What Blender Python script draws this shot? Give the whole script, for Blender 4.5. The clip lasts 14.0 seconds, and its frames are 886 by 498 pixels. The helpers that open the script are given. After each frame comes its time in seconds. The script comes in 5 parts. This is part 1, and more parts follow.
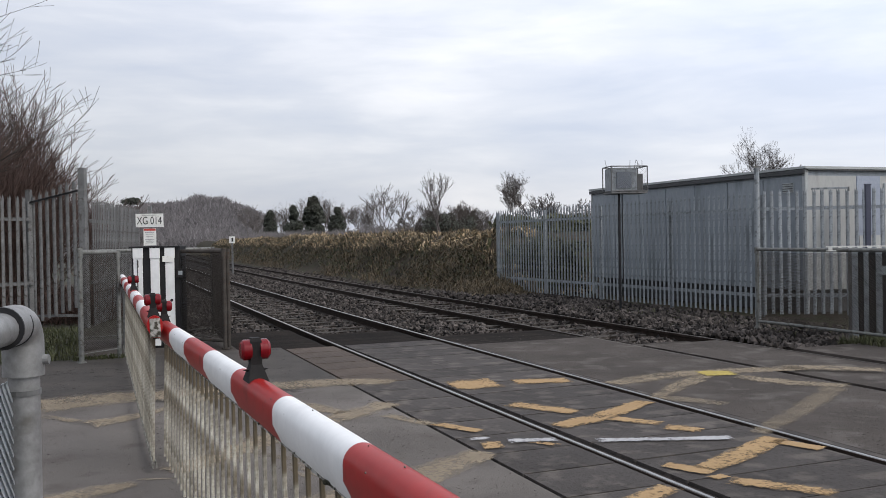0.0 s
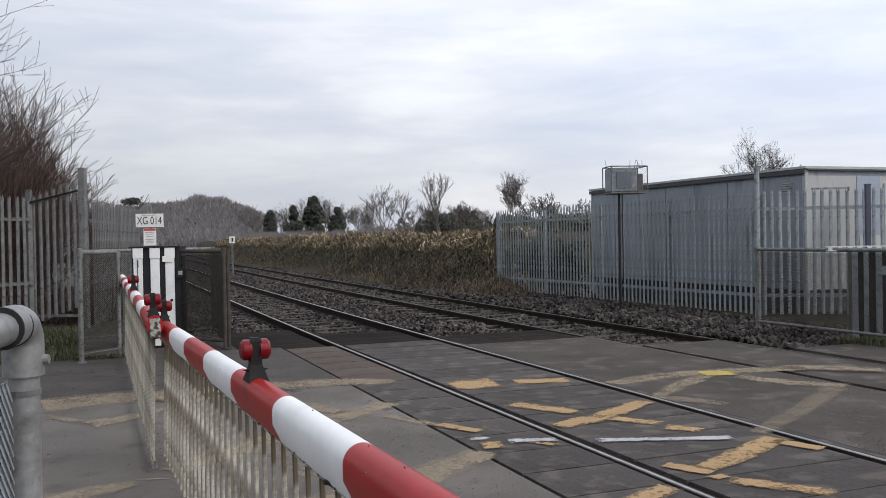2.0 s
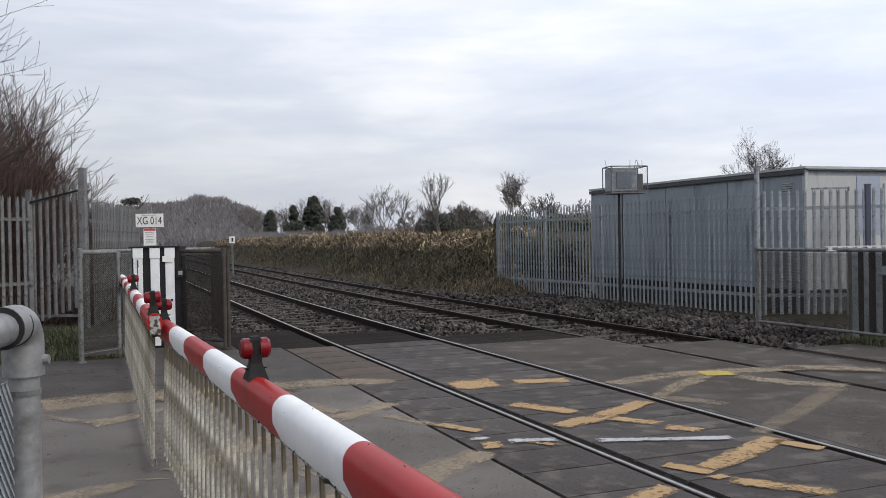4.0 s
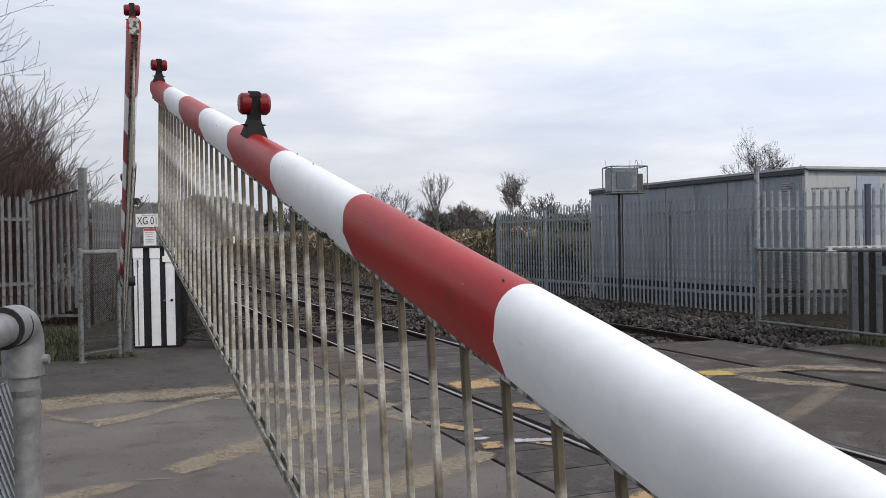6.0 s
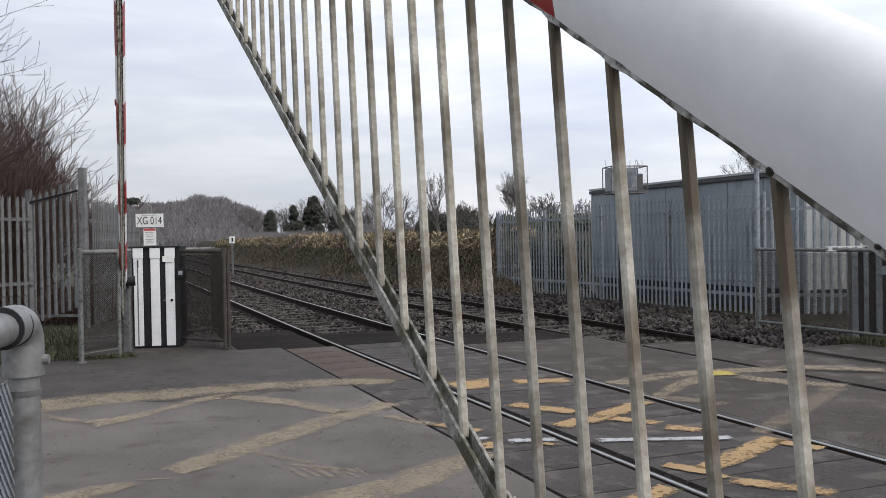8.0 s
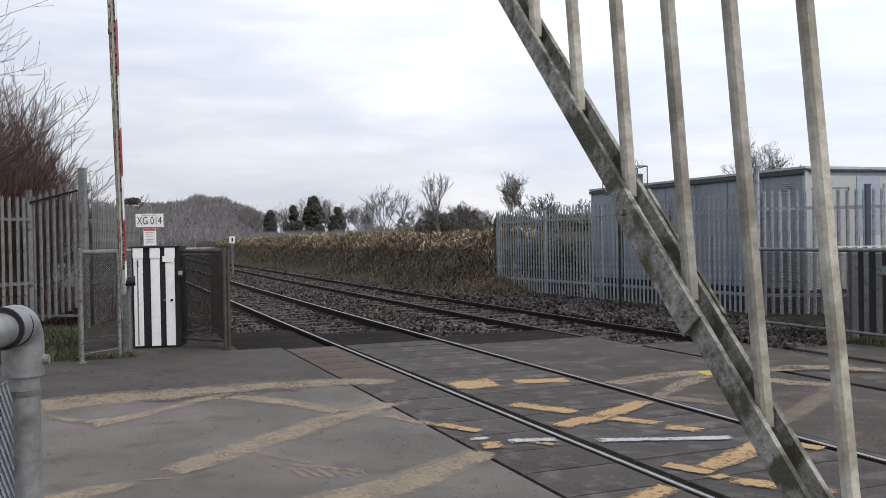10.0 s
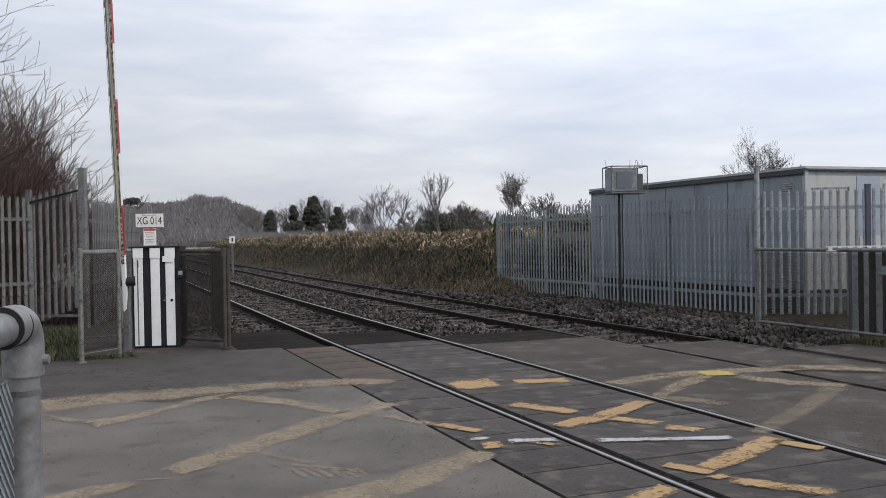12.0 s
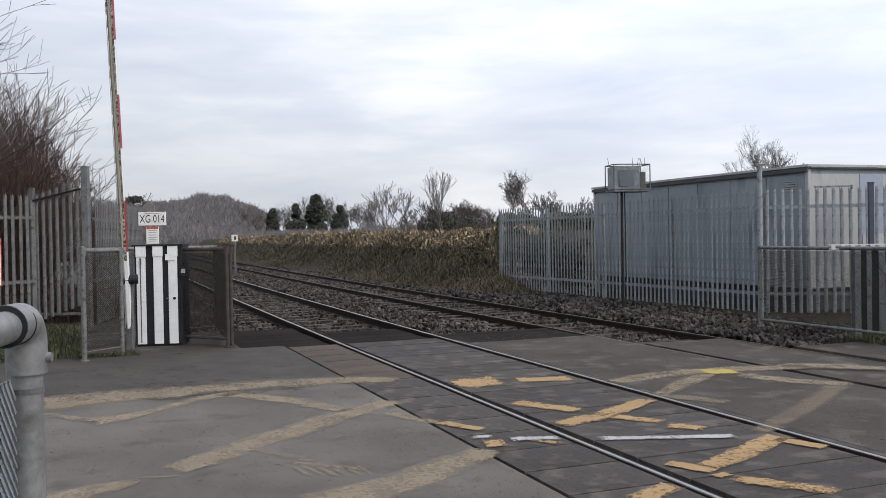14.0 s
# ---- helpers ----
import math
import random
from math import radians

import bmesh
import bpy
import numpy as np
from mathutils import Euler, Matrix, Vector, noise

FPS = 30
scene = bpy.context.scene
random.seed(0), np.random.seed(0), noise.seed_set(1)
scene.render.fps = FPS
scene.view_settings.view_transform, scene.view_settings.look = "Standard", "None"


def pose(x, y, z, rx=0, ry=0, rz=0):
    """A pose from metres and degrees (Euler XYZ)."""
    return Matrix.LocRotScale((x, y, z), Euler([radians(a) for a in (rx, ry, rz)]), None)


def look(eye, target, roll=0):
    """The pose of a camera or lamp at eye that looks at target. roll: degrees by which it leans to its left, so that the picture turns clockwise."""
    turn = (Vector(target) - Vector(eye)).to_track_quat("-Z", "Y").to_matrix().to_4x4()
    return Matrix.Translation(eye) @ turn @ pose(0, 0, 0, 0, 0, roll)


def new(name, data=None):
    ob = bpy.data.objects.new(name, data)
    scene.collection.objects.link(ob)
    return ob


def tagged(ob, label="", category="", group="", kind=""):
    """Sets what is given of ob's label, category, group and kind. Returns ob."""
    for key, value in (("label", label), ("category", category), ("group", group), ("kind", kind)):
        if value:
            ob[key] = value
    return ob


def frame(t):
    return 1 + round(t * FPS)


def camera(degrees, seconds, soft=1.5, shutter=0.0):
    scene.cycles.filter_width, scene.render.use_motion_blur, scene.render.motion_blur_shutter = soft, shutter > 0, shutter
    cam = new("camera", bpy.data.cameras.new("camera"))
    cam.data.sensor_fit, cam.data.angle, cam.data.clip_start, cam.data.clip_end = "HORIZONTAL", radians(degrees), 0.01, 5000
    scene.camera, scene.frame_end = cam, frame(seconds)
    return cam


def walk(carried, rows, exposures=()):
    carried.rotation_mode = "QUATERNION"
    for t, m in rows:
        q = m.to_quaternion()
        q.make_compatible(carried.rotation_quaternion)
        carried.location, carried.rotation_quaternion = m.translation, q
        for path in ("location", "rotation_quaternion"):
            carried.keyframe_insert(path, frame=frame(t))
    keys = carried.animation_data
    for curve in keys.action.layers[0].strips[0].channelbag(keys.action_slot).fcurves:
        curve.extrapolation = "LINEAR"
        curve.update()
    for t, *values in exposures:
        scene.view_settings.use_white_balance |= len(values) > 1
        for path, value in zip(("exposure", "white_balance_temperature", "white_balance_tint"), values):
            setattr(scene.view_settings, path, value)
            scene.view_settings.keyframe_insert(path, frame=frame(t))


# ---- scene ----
EYE = (0.0, 0.0, 1.594)
TRACK = radians(21.5)


def view(dx=0.0, dy=0.0):
    """The camera's pose on its stand, nudged by small angles (degrees to its left, degrees down)."""
    yaw, pitch = radians(dx), radians(-0.69 - dy)
    aim = (-math.sin(yaw) * math.cos(pitch), math.cos(yaw) * math.cos(pitch), EYE[2] + math.sin(pitch))
    return look(EYE, aim, -1.0)


# ---- camera ----
cam = camera(52.21, 14.0, soft=0.75)
walk(cam, [(0, view()), (13.1, view()), (13.2, view(-0.05, 0.02)), (13.3, view(-0.22, 0.08)), (13.4, view(-0.18, 0.1)),
           (13.5, view(0.06, 0.11)), (13.6, view(0.13, 0.11)), (14.0, view(0.16, 0.11))],
     exposures=[(0, -0.1), (5.3, -0.08), (8.0, -0.02), (10.3, 0.06), (11.2, 0.05), (12.0, -0.12), (12.5, -0.28), (13.1, -0.2), (14.0, -0.02)])

# ---- world and sun ----
world = bpy.data.worlds.new("world")
scene.world = world
world.use_nodes = True
wn, wl = world.node_tree.nodes, world.node_tree.links
wn.clear()
w_out, w_bg = wn.new("ShaderNodeOutputWorld"), wn.new("ShaderNodeBackground")
sky = wn.new("ShaderNodeTexSky")
sky.sky_type, sky.sun_disc = "NISHITA", False
sky.sun_elevation, sky.sun_rotation = radians(38), radians(120)
sky.air_density, sky.dust_density = 1.0, 2.5
w_dim = wn.new("ShaderNodeVectorMath")
w_dim.operation = "SCALE"
w_dim.inputs["Scale"].default_value = 0.1
wl.new(sky.outputs[0], w_dim.inputs[0])
w_co, w_map = wn.new("ShaderNodeTexCoord"), wn.new("ShaderNodeMapping")
w_map.inputs["Scale"].default_value = (1.1, 1.1, 5.5)
w_map.inputs["Rotation"].default_value = (0.0, radians(7), 0.0)
w_map.inputs["Location"].default_value = (0.35, 0.1, 0.2)
wl.new(w_co.outputs["Generated"], w_map.inputs[0])
w_n1, w_n2 = wn.new("ShaderNodeTexNoise"), wn.new("ShaderNodeTexNoise")
for node, sc, de in ((w_n1, 1.6, 5.0), (w_n2, 4.5, 6.0)):
    node.inputs["Scale"].default_value, node.inputs["Detail"].default_value = sc, de
    node.inputs["Roughness"].default_value, node.inputs["Distortion"].default_value = 0.52, 0.25
    wl.new(w_map.outputs[0], node.inputs["Vector"])
w_mix = wn.new("ShaderNodeMath")
w_mix.operation = "MULTIPLY_ADD"
w_mix.inputs[1].default_value = 0.4
wl.new(w_n2.outputs[0], w_mix.inputs[0])
w_half = wn.new("ShaderNodeMath")
w_half.operation = "MULTIPLY"
w_half.inputs[1].default_value = 0.6
wl.new(w_n1.outputs[0], w_half.inputs[0])
wl.new(w_half.outputs[0], w_mix.inputs[2])
w_ramp = wn.new("ShaderNodeValToRGB")
ramp = w_ramp.color_ramp
ramp.elements[0].position, ramp.elements[0].color = 0.37, (0.585, 0.63, 0.745, 1)
ramp.elements[1].position, ramp.elements[1].color = 0.64, (0.93, 0.93, 0.965, 1)
mid = ramp.elements.new(0.5)
mid.color = (0.72, 0.745, 0.82, 1)
wl.new(w_mix.outputs[0], w_ramp.inputs[0])
w_both = wn.new("ShaderNodeMix")
w_both.data_type = "RGBA"
w_both.inputs["Factor"].default_value = 0.82
wl.new(w_dim.outputs[0], w_both.inputs["A"])
wl.new(w_ramp.outputs[0], w_both.inputs["B"])
w_dot = wn.new("ShaderNodeVectorMath")
w_dot.operation = "DOT_PRODUCT"
w_dot.inputs[1].default_value = (0.76, -0.1, 0.64)
wl.new(w_co.outputs["Generated"], w_dot.inputs[0])
w_glow = wn.new("ShaderNodeMapRange")
w_glow.inputs["From Min"].default_value, w_glow.inputs["From Max"].default_value = -0.35, 0.6
w_glow.inputs["To Min"].default_value, w_glow.inputs["To Max"].default_value = 1.1, 1.8
wl.new(w_dot.outputs["Value"], w_glow.inputs[0])
w_lit = wn.new("ShaderNodeVectorMath")
w_lit.operation = "SCALE"
wl.new(w_both.outputs["Result"], w_lit.inputs[0])
w_sep, w_rise, w_gain = wn.new("ShaderNodeSeparateXYZ"), wn.new("ShaderNodeMapRange"), wn.new("ShaderNodeMath")
w_rise.inputs["From Min"].default_value, w_rise.inputs["From Max"].default_value = 0.02, 0.24
w_rise.inputs["To Min"].default_value, w_rise.inputs["To Max"].default_value = 0.86, 1.04
w_gain.operation = "MULTIPLY"
wl.new(w_co.outputs["Generated"], w_sep.inputs[0])
wl.new(w_sep.outputs["Z"], w_rise.inputs[0])
wl.new(w_glow.outputs[0], w_gain.inputs[0])
wl.new(w_rise.outputs[0], w_gain.inputs[1])
wl.new(w_gain.outputs[0], w_lit.inputs["Scale"])
wl.new(w_lit.outputs[0], w_bg.inputs["Color"])
w_bg.inputs["Strength"].default_value = 1.0
wl.new(w_bg.outputs[0], w_out.inputs[0])

sun = new("sun", bpy.data.lights.new("sun", "SUN"))
sun.data.energy, sun.data.angle, sun.data.color = 1.5, radians(28), (1.0, 0.95, 0.88)
sun.matrix_world = look((24, -14, 22), (0, 0, 0))


# ---- materials ----
def mat(name, dark, light, rough=0.8, metal=0.0, scale=4.0, fine=60.0, bump=0.15, spread=(0.35, 0.65), stain=None, stain_at=0.62,
        stretch=(1, 1, 1), vary=0.0, island=0.0, coarse=0.5, gloss=0.5):
    """A surface of two tones in coarse and fine noise, with optional stains and relief."""
    m = bpy.data.materials.new(name)
    m.use_nodes = True
    n, l = m.node_tree.nodes, m.node_tree.links
    b = n["Principled BSDF"]
    co, mp = n.new("ShaderNodeTexCoord"), n.new("ShaderNodeMapping")
    mp.inputs["Scale"].default_value = stretch
    l.new(co.outputs["Object"], mp.inputs[0])
    a, f = n.new("ShaderNodeTexNoise"), n.new("ShaderNodeTexNoise")
    for node, s in ((a, scale), (f, fine)):
        node.inputs["Scale"].default_value, node.inputs["Detail"].default_value = s, 4.0
        l.new(mp.outputs[0], node.inputs["Vector"])
    f.inputs["Detail"].default_value, f.inputs["Roughness"].default_value = 7.0, 0.66
    part_a, half = n.new("ShaderNodeMath"), n.new("ShaderNodeMath")
    part_a.operation, half.operation = "MULTIPLY", "MULTIPLY_ADD"
    part_a.inputs[1].default_value, half.inputs[1].default_value = coarse, 1 - coarse
    l.new(a.outputs[0], part_a.inputs[0])
    l.new(f.outputs[0], half.inputs[0])
    l.new(part_a.outputs[0], half.inputs[2])
    r = n.new("ShaderNodeValToRGB")
    r.color_ramp.elements[0].position, r.color_ramp.elements[1].position = spread
    r.color_ramp.elements[0].color, r.color_ramp.elements[1].color = (*dark, 1), (*light, 1)
    l.new(half.outputs[0], r.inputs[0])
    colour = r.outputs[0]
    if stain:
        s2, cut, mx = n.new("ShaderNodeTexNoise"), n.new("ShaderNodeMapRange"), n.new("ShaderNodeMix")
        s2.inputs["Scale"].default_value, s2.inputs["Detail"].default_value = scale * 2.7, 7.0
        l.new(mp.outputs[0], s2.inputs["Vector"])
        cut.inputs["From Min"].default_value, cut.inputs["From Max"].default_value = stain_at - 0.06, stain_at + 0.06
        l.new(s2.outputs[0], cut.inputs[0])
        mx.data_type = "RGBA"
        l.new(cut.outputs[0], mx.inputs["Factor"])
        l.new(colour, mx.inputs["A"])
        mx.inputs["B"].default_value = (*stain, 1)
        colour = mx.outputs["Result"]
    if vary or island:
        hs, rng = n.new("ShaderNodeHueSaturation"), n.new("ShaderNodeMapRange")
        amount = vary or island
        rng.inputs["To Min"].default_value, rng.inputs["To Max"].default_value = 1 - amount, 1 + amount
        src = n.new("ShaderNodeObjectInfo").outputs["Random"] if vary else n.new("ShaderNodeNewGeometry").outputs["Random Per Island"]
        l.new(src, rng.inputs[0])
        l.new(rng.outputs[0], hs.inputs["Value"])
        l.new(colour, hs.inputs["Color"])
        colour = hs.outputs[0]
    l.new(colour, b.inputs["Base Color"])
    b.inputs["Roughness"].default_value, b.inputs["Metallic"].default_value = rough, metal
    b.inputs["Specular IOR Level"].default_value = gloss
    if bump:
        bp = n.new("ShaderNodeBump")
        bp.inputs["Strength"].default_value, bp.inputs["Distance"].default_value = bump, 0.02
        l.new(half.outputs[0], bp.inputs["Height"])
        l.new(bp.outputs[0], b.inputs["Normal"])
    return m


ASPHALT = mat("asphalt", (0.05, 0.044, 0.039), (0.185, 0.167, 0.153), 0.92, scale=0.8, fine=120, bump=0.5, spread=(0.37, 0.63), stain=(0.086, 0.075, 0.067), stain_at=0.63, coarse=0.32, gloss=0.3)
GRIT = mat("road_grit", (0.03, 0.026, 0.023), (0.15, 0.135, 0.12), 0.9, scale=2, fine=30, bump=0, island=0.6, gloss=0.2)
CONCRETE = mat("concrete_apron", (0.024, 0.02, 0.0175), (0.098, 0.085, 0.076), 0.92, scale=0.9, fine=90, bump=0.6, spread=(0.34, 0.66), stain=(0.1, 0.09, 0.081), stain_at=0.6, coarse=0.4, gloss=0.2)
RUBBER = mat("rubber_panel", (0.034, 0.03, 0.028), (0.078, 0.07, 0.066), 0.85, scale=1.6, fine=60, bump=0.5, vary=0.16, stain=(0.096, 0.085, 0.076), stain_at=0.58, gloss=0.2)
RUSTPANEL = mat("rust_stained_panel", (0.04, 0.029, 0.022), (0.085, 0.062, 0.048), 0.9, scale=1.6, fine=40, bump=0.5, vary=0.14, stain=(0.05, 0.034, 0.024), stain_at=0.55)
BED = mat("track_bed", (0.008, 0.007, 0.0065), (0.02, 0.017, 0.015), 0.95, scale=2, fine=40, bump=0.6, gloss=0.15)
STONE = mat("ballast_stone", (0.017, 0.0145, 0.0132), (0.085, 0.074, 0.068), 0.9, scale=1.2, fine=20, bump=0.3, island=0.95, gloss=0.2)
# Holds the dark of the gaps between the stones in its colour.
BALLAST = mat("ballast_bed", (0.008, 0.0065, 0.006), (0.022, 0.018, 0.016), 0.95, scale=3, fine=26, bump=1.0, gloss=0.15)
SLEEPER = mat("sleeper_concrete", (0.03, 0.026, 0.022), (0.1, 0.09, 0.08), 0.9, scale=2, fine=40, bump=0.3, stain=(0.02, 0.016, 0.013), stain_at=0.55, gloss=0.15)
TIMBER = mat("dark_timber", (0.005, 0.004, 0.0033), (0.019, 0.0145, 0.012), 0.95, scale=3, fine=50, bump=0.4, vary=0.35, gloss=0.15)
RAIL = mat("rail_rust", (0.012, 0.009, 0.0075), (0.034, 0.024, 0.019), 0.85, 0.0, scale=6, fine=60, bump=0.2, gloss=0.15)
RAILTOP = mat("rail_polished", (0.3, 0.295, 0.29), (0.45, 0.445, 0.44), 0.38, 1.0, scale=6, fine=90, bump=0.05)
RAILDULL = mat("rail_dull_top", (0.05, 0.042, 0.036), (0.1, 0.088, 0.078), 0.55, 0.3, scale=6, fine=90, bump=0.05)
EARTH = mat("earth", (0.02, 0.016, 0.012), (0.055, 0.043, 0.032), 0.95, scale=1.2, fine=18, bump=0.8, stain=(0.03, 0.034, 0.015), stain_at=0.55, gloss=0.15)
GRASSLAND = mat("grassland", (0.014, 0.017, 0.007), (0.036, 0.036, 0.017), 0.95, scale=0.15, fine=4, bump=0.6, stain=(0.032, 0.026, 0.017), stain_at=0.55)
GRASS = mat("grass_blades", (0.025, 0.034, 0.01), (0.075, 0.076, 0.03), 0.8, scale=1, fine=8, bump=0, island=0.5)
BRACKEN = mat("dry_bracken", (0.18, 0.13, 0.07), (0.5, 0.39, 0.25), 0.9, scale=0.5, fine=3, bump=0, island=0.5)
SCRUB = mat("dead_scrub", (0.035, 0.027, 0.015), (0.13, 0.1, 0.06), 0.9, scale=0.5, fine=3, bump=0, island=0.7)
BRAMBLE = mat("bramble_leaves", (0.016, 0.021, 0.008), (0.07, 0.07, 0.028), 0.8, scale=0.5, fine=3, bump=0, island=0.7)
GALV = mat("galvanised_steel", (0.2, 0.222, 0.24), (0.31, 0.335, 0.352), 0.55, 0.25, scale=5, fine=40, bump=0.08, stain=(0.15, 0.165, 0.175), stain_at=0.58, vary=0.18)
GALV_DULL = mat("weathered_galvanised_steel", (0.08, 0.081, 0.082), (0.16, 0.162, 0.163), 0.7, 0.15, scale=5, fine=30, bump=0.1, stain=(0.06, 0.056, 0.05), vary=0.18)
PIPE = mat("galvanised_pipe", (0.14, 0.141, 0.14), (0.27, 0.272, 0.272), 0.5, 0.35, scale=7, fine=50, bump=0.1, stain=(0.12, 0.116, 0.108), stain_at=0.64, coarse=0.35)
MESHWIRE = mat("mesh_wire", (0.09, 0.09, 0.085), (0.16, 0.158, 0.15), 0.65, 0.2, scale=9, fine=70, bump=0)
DARKWIRE = mat("rusty_mesh_wire", (0.028, 0.024, 0.021), (0.06, 0.052, 0.045), 0.8, 0.2, scale=9, fine=70, bump=0, gloss=0.15)
OLDPIPE = mat("old_galvanised_pipe", (0.1, 0.104, 0.098), (0.2, 0.205, 0.195), 0.6, 0.25, scale=7, fine=50, bump=0.1, stain=(0.075, 0.07, 0.06), stain_at=0.58)
RUSTY = mat("rusty_dark_pipe", (0.035, 0.031, 0.028), (0.085, 0.076, 0.068), 0.8, 0.1, scale=6, fine=50, bump=0.1, stain=(0.06, 0.042, 0.03), gloss=0.15)
# Hut paint with the long side's shade darkened into its colour.
HUTSHADED = mat("hut_paint_shaded_side", (0.17, 0.195, 0.22), (0.25, 0.28, 0.305), 0.5, scale=0.8, fine=15, bump=0.04, stain=(0.14, 0.16, 0.175), stain_at=0.6, stretch=(1, 1, 0.35))
# The same hut paint, lightened and warmed for the sunlit end.
HUTLIT = mat("hut_paint_lit_end", (0.3, 0.31, 0.305), (0.4, 0.405, 0.395), 0.5, scale=0.8, fine=15, bump=0.04, stain=(0.26, 0.265, 0.255), stain_at=0.62, stretch=(1, 1, 0.35))
SCREEN = mat("dull_blue_panel", (0.1, 0.115, 0.14), (0.16, 0.18, 0.21), 0.4, scale=4, fine=30, bump=0.02)
NAVY = mat("navy_painted_post", (0.03, 0.035, 0.06), (0.055, 0.062, 0.095), 0.5, scale=4, fine=30, bump=0.05)
SIGNBLUE = mat("pale_blue_notice", (0.24, 0.275, 0.34), (0.32, 0.355, 0.42), 0.5, scale=4, fine=30, bump=0.02)
HUTEDGE = mat("hut_trim", (0.30, 0.32, 0.32), (0.4, 0.42, 0.42), 0.6, scale=2, fine=20, bump=0.05)
# Gutter and slat colour, which also paints the shade under the hut.
GUTTERVOID = mat("gutter_and_void_shade", (0.03, 0.032, 0.034), (0.06, 0.062, 0.065), 0.6, scale=2, fine=20, bump=0.05)
WHITE = mat("white_paint", (0.69, 0.7, 0.7), (0.79, 0.8, 0.8), 0.4, scale=7, fine=20, bump=0.02, stain=(0.36, 0.35, 0.31), stain_at=0.745)
RED = mat("red_paint", (0.26, 0.008, 0.008), (0.35, 0.012, 0.011), 0.38, scale=3, fine=18, bump=0.03, stain=(0.19, 0.012, 0.011), stain_at=0.66, gloss=0.25)
SKIRTPAINT = mat("weathered_white_bars", (0.19, 0.172, 0.128), (0.46, 0.44, 0.385), 0.6, scale=1.5, fine=60, bump=0.2, stain=(0.08, 0.062, 0.036), stain_at=0.52, vary=0.25, coarse=0.35)
FLAKED = mat("flaking_underside", (0.2, 0.195, 0.175), (0.46, 0.455, 0.43), 0.75, scale=12, fine=80, bump=0.5, stain=(0.04, 0.036, 0.024), stain_at=0.5)
MOSS = mat("dark_moss", (0.012, 0.012, 0.008), (0.04, 0.038, 0.022), 0.95, scale=30, fine=120, bump=0.5)
GRIME = mat("grimy_galvanised_rail", (0.085, 0.08, 0.062), (0.36, 0.355, 0.32), 0.75, scale=9, fine=110, bump=0.5, spread=(0.38, 0.62), stain=(0.06, 0.055, 0.033), stain_at=0.53, coarse=0.4)
BLACK = mat("black_paint", (0.009, 0.009, 0.01), (0.022, 0.022, 0.024), 0.6, scale=3, fine=30, bump=0.05, gloss=0.25)
LAMPBLACK = mat("black_plastic", (0.008, 0.0075, 0.0075), (0.018, 0.017, 0.017), 0.75, scale=20, fine=90, bump=0.05, gloss=0.2)
LENS = mat("red_lens", (0.11, 0.003, 0.006), (0.17, 0.005, 0.009), 0.25, scale=20, fine=120, bump=0.05, gloss=0.3)
BARK = mat("bark", (0.03, 0.025, 0.021), (0.075, 0.063, 0.055), 0.95, scale=3, fine=20, bump=0.4)
TWIG = mat("shrub_twig", (0.048, 0.03, 0.025), (0.11, 0.07, 0.058), 0.9, scale=1, fine=8, bump=0, island=0.4)
# Twig colour paled for distance.
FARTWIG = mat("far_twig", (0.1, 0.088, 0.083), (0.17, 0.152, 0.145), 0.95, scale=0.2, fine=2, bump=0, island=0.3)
IVY = mat("ivy_leaves", (0.02, 0.024, 0.018), (0.045, 0.05, 0.036), 0.7, scale=0.5, fine=5, bump=0, island=0.35)
# Grey brown of bare woods, with distance haze mixed into the colour.
HAZYWOODS = mat("hazy_far_woodland", (0.13, 0.122, 0.126), (0.22, 0.205, 0.205), 0.95, scale=0.04, fine=0.4, bump=0, island=0.4)
SIGNWHITE = mat("sign_white", (0.68, 0.68, 0.65), (0.78, 0.78, 0.75), 0.5, scale=6, fine=40, bump=0.03, stain=(0.6, 0.59, 0.54))
SIGNBACK = mat("sign_red", (0.42, 0.05, 0.04), (0.5, 0.07, 0.055), 0.5, scale=6, fine=40, bump=0.03)
INK = mat("sign_ink", (0.015, 0.015, 0.015), (0.03, 0.03, 0.03), 0.6, scale=6, fine=40, bump=0)
GREYINK = mat("faded_ink", (0.3, 0.3, 0.29), (0.4, 0.4, 0.39), 0.6, scale=6, fine=40, bump=0)


def paint(name, dark, light, cover, wear, grain=9.0):
    """Road paint worn through to the surface below in ragged patches."""
    m = mat(name, dark, light, 0.85, scale=2.2, fine=45, bump=0.3)
    n, l = m.node_tree.nodes, m.node_tree.links
    co, a, f, add, cut = (n.new("ShaderNode" + k) for k in ("TexCoord", "TexNoise", "TexNoise", "Math", "MapRange"))
    for node, sc in ((a, grain * 0.3), (f, grain * 4)):
        node.inputs["Scale"].default_value, node.inputs["Detail"].default_value, node.inputs["Roughness"].default_value = sc, 8.0, 0.7
        l.new(co.outputs["Object"], node.inputs["Vector"])
    l.new(a.outputs[0], add.inputs[0])
    l.new(f.outputs[0], add.inputs[1])
    core, rim = n.new("ShaderNodeAttribute"), n.new("ShaderNodeMath")
    core.attribute_name = "core"
    rim.operation, rim.inputs[1].default_value = "MULTIPLY_ADD", 0.22
    l.new(core.outputs["Fac"], rim.inputs[0])
    l.new(add.outputs[0], rim.inputs[2])
    l.new(rim.outputs[0], cut.inputs[0])
    wear += 0.05
    cut.inputs["From Min"].default_value, cut.inputs["From Max"].default_value = 2 * wear - 0.12, 2 * wear + 0.12
    cut.inputs["To Max"].default_value = cover
    l.new(cut.outputs[0], n["Principled BSDF"].inputs["Alpha"])
    return m


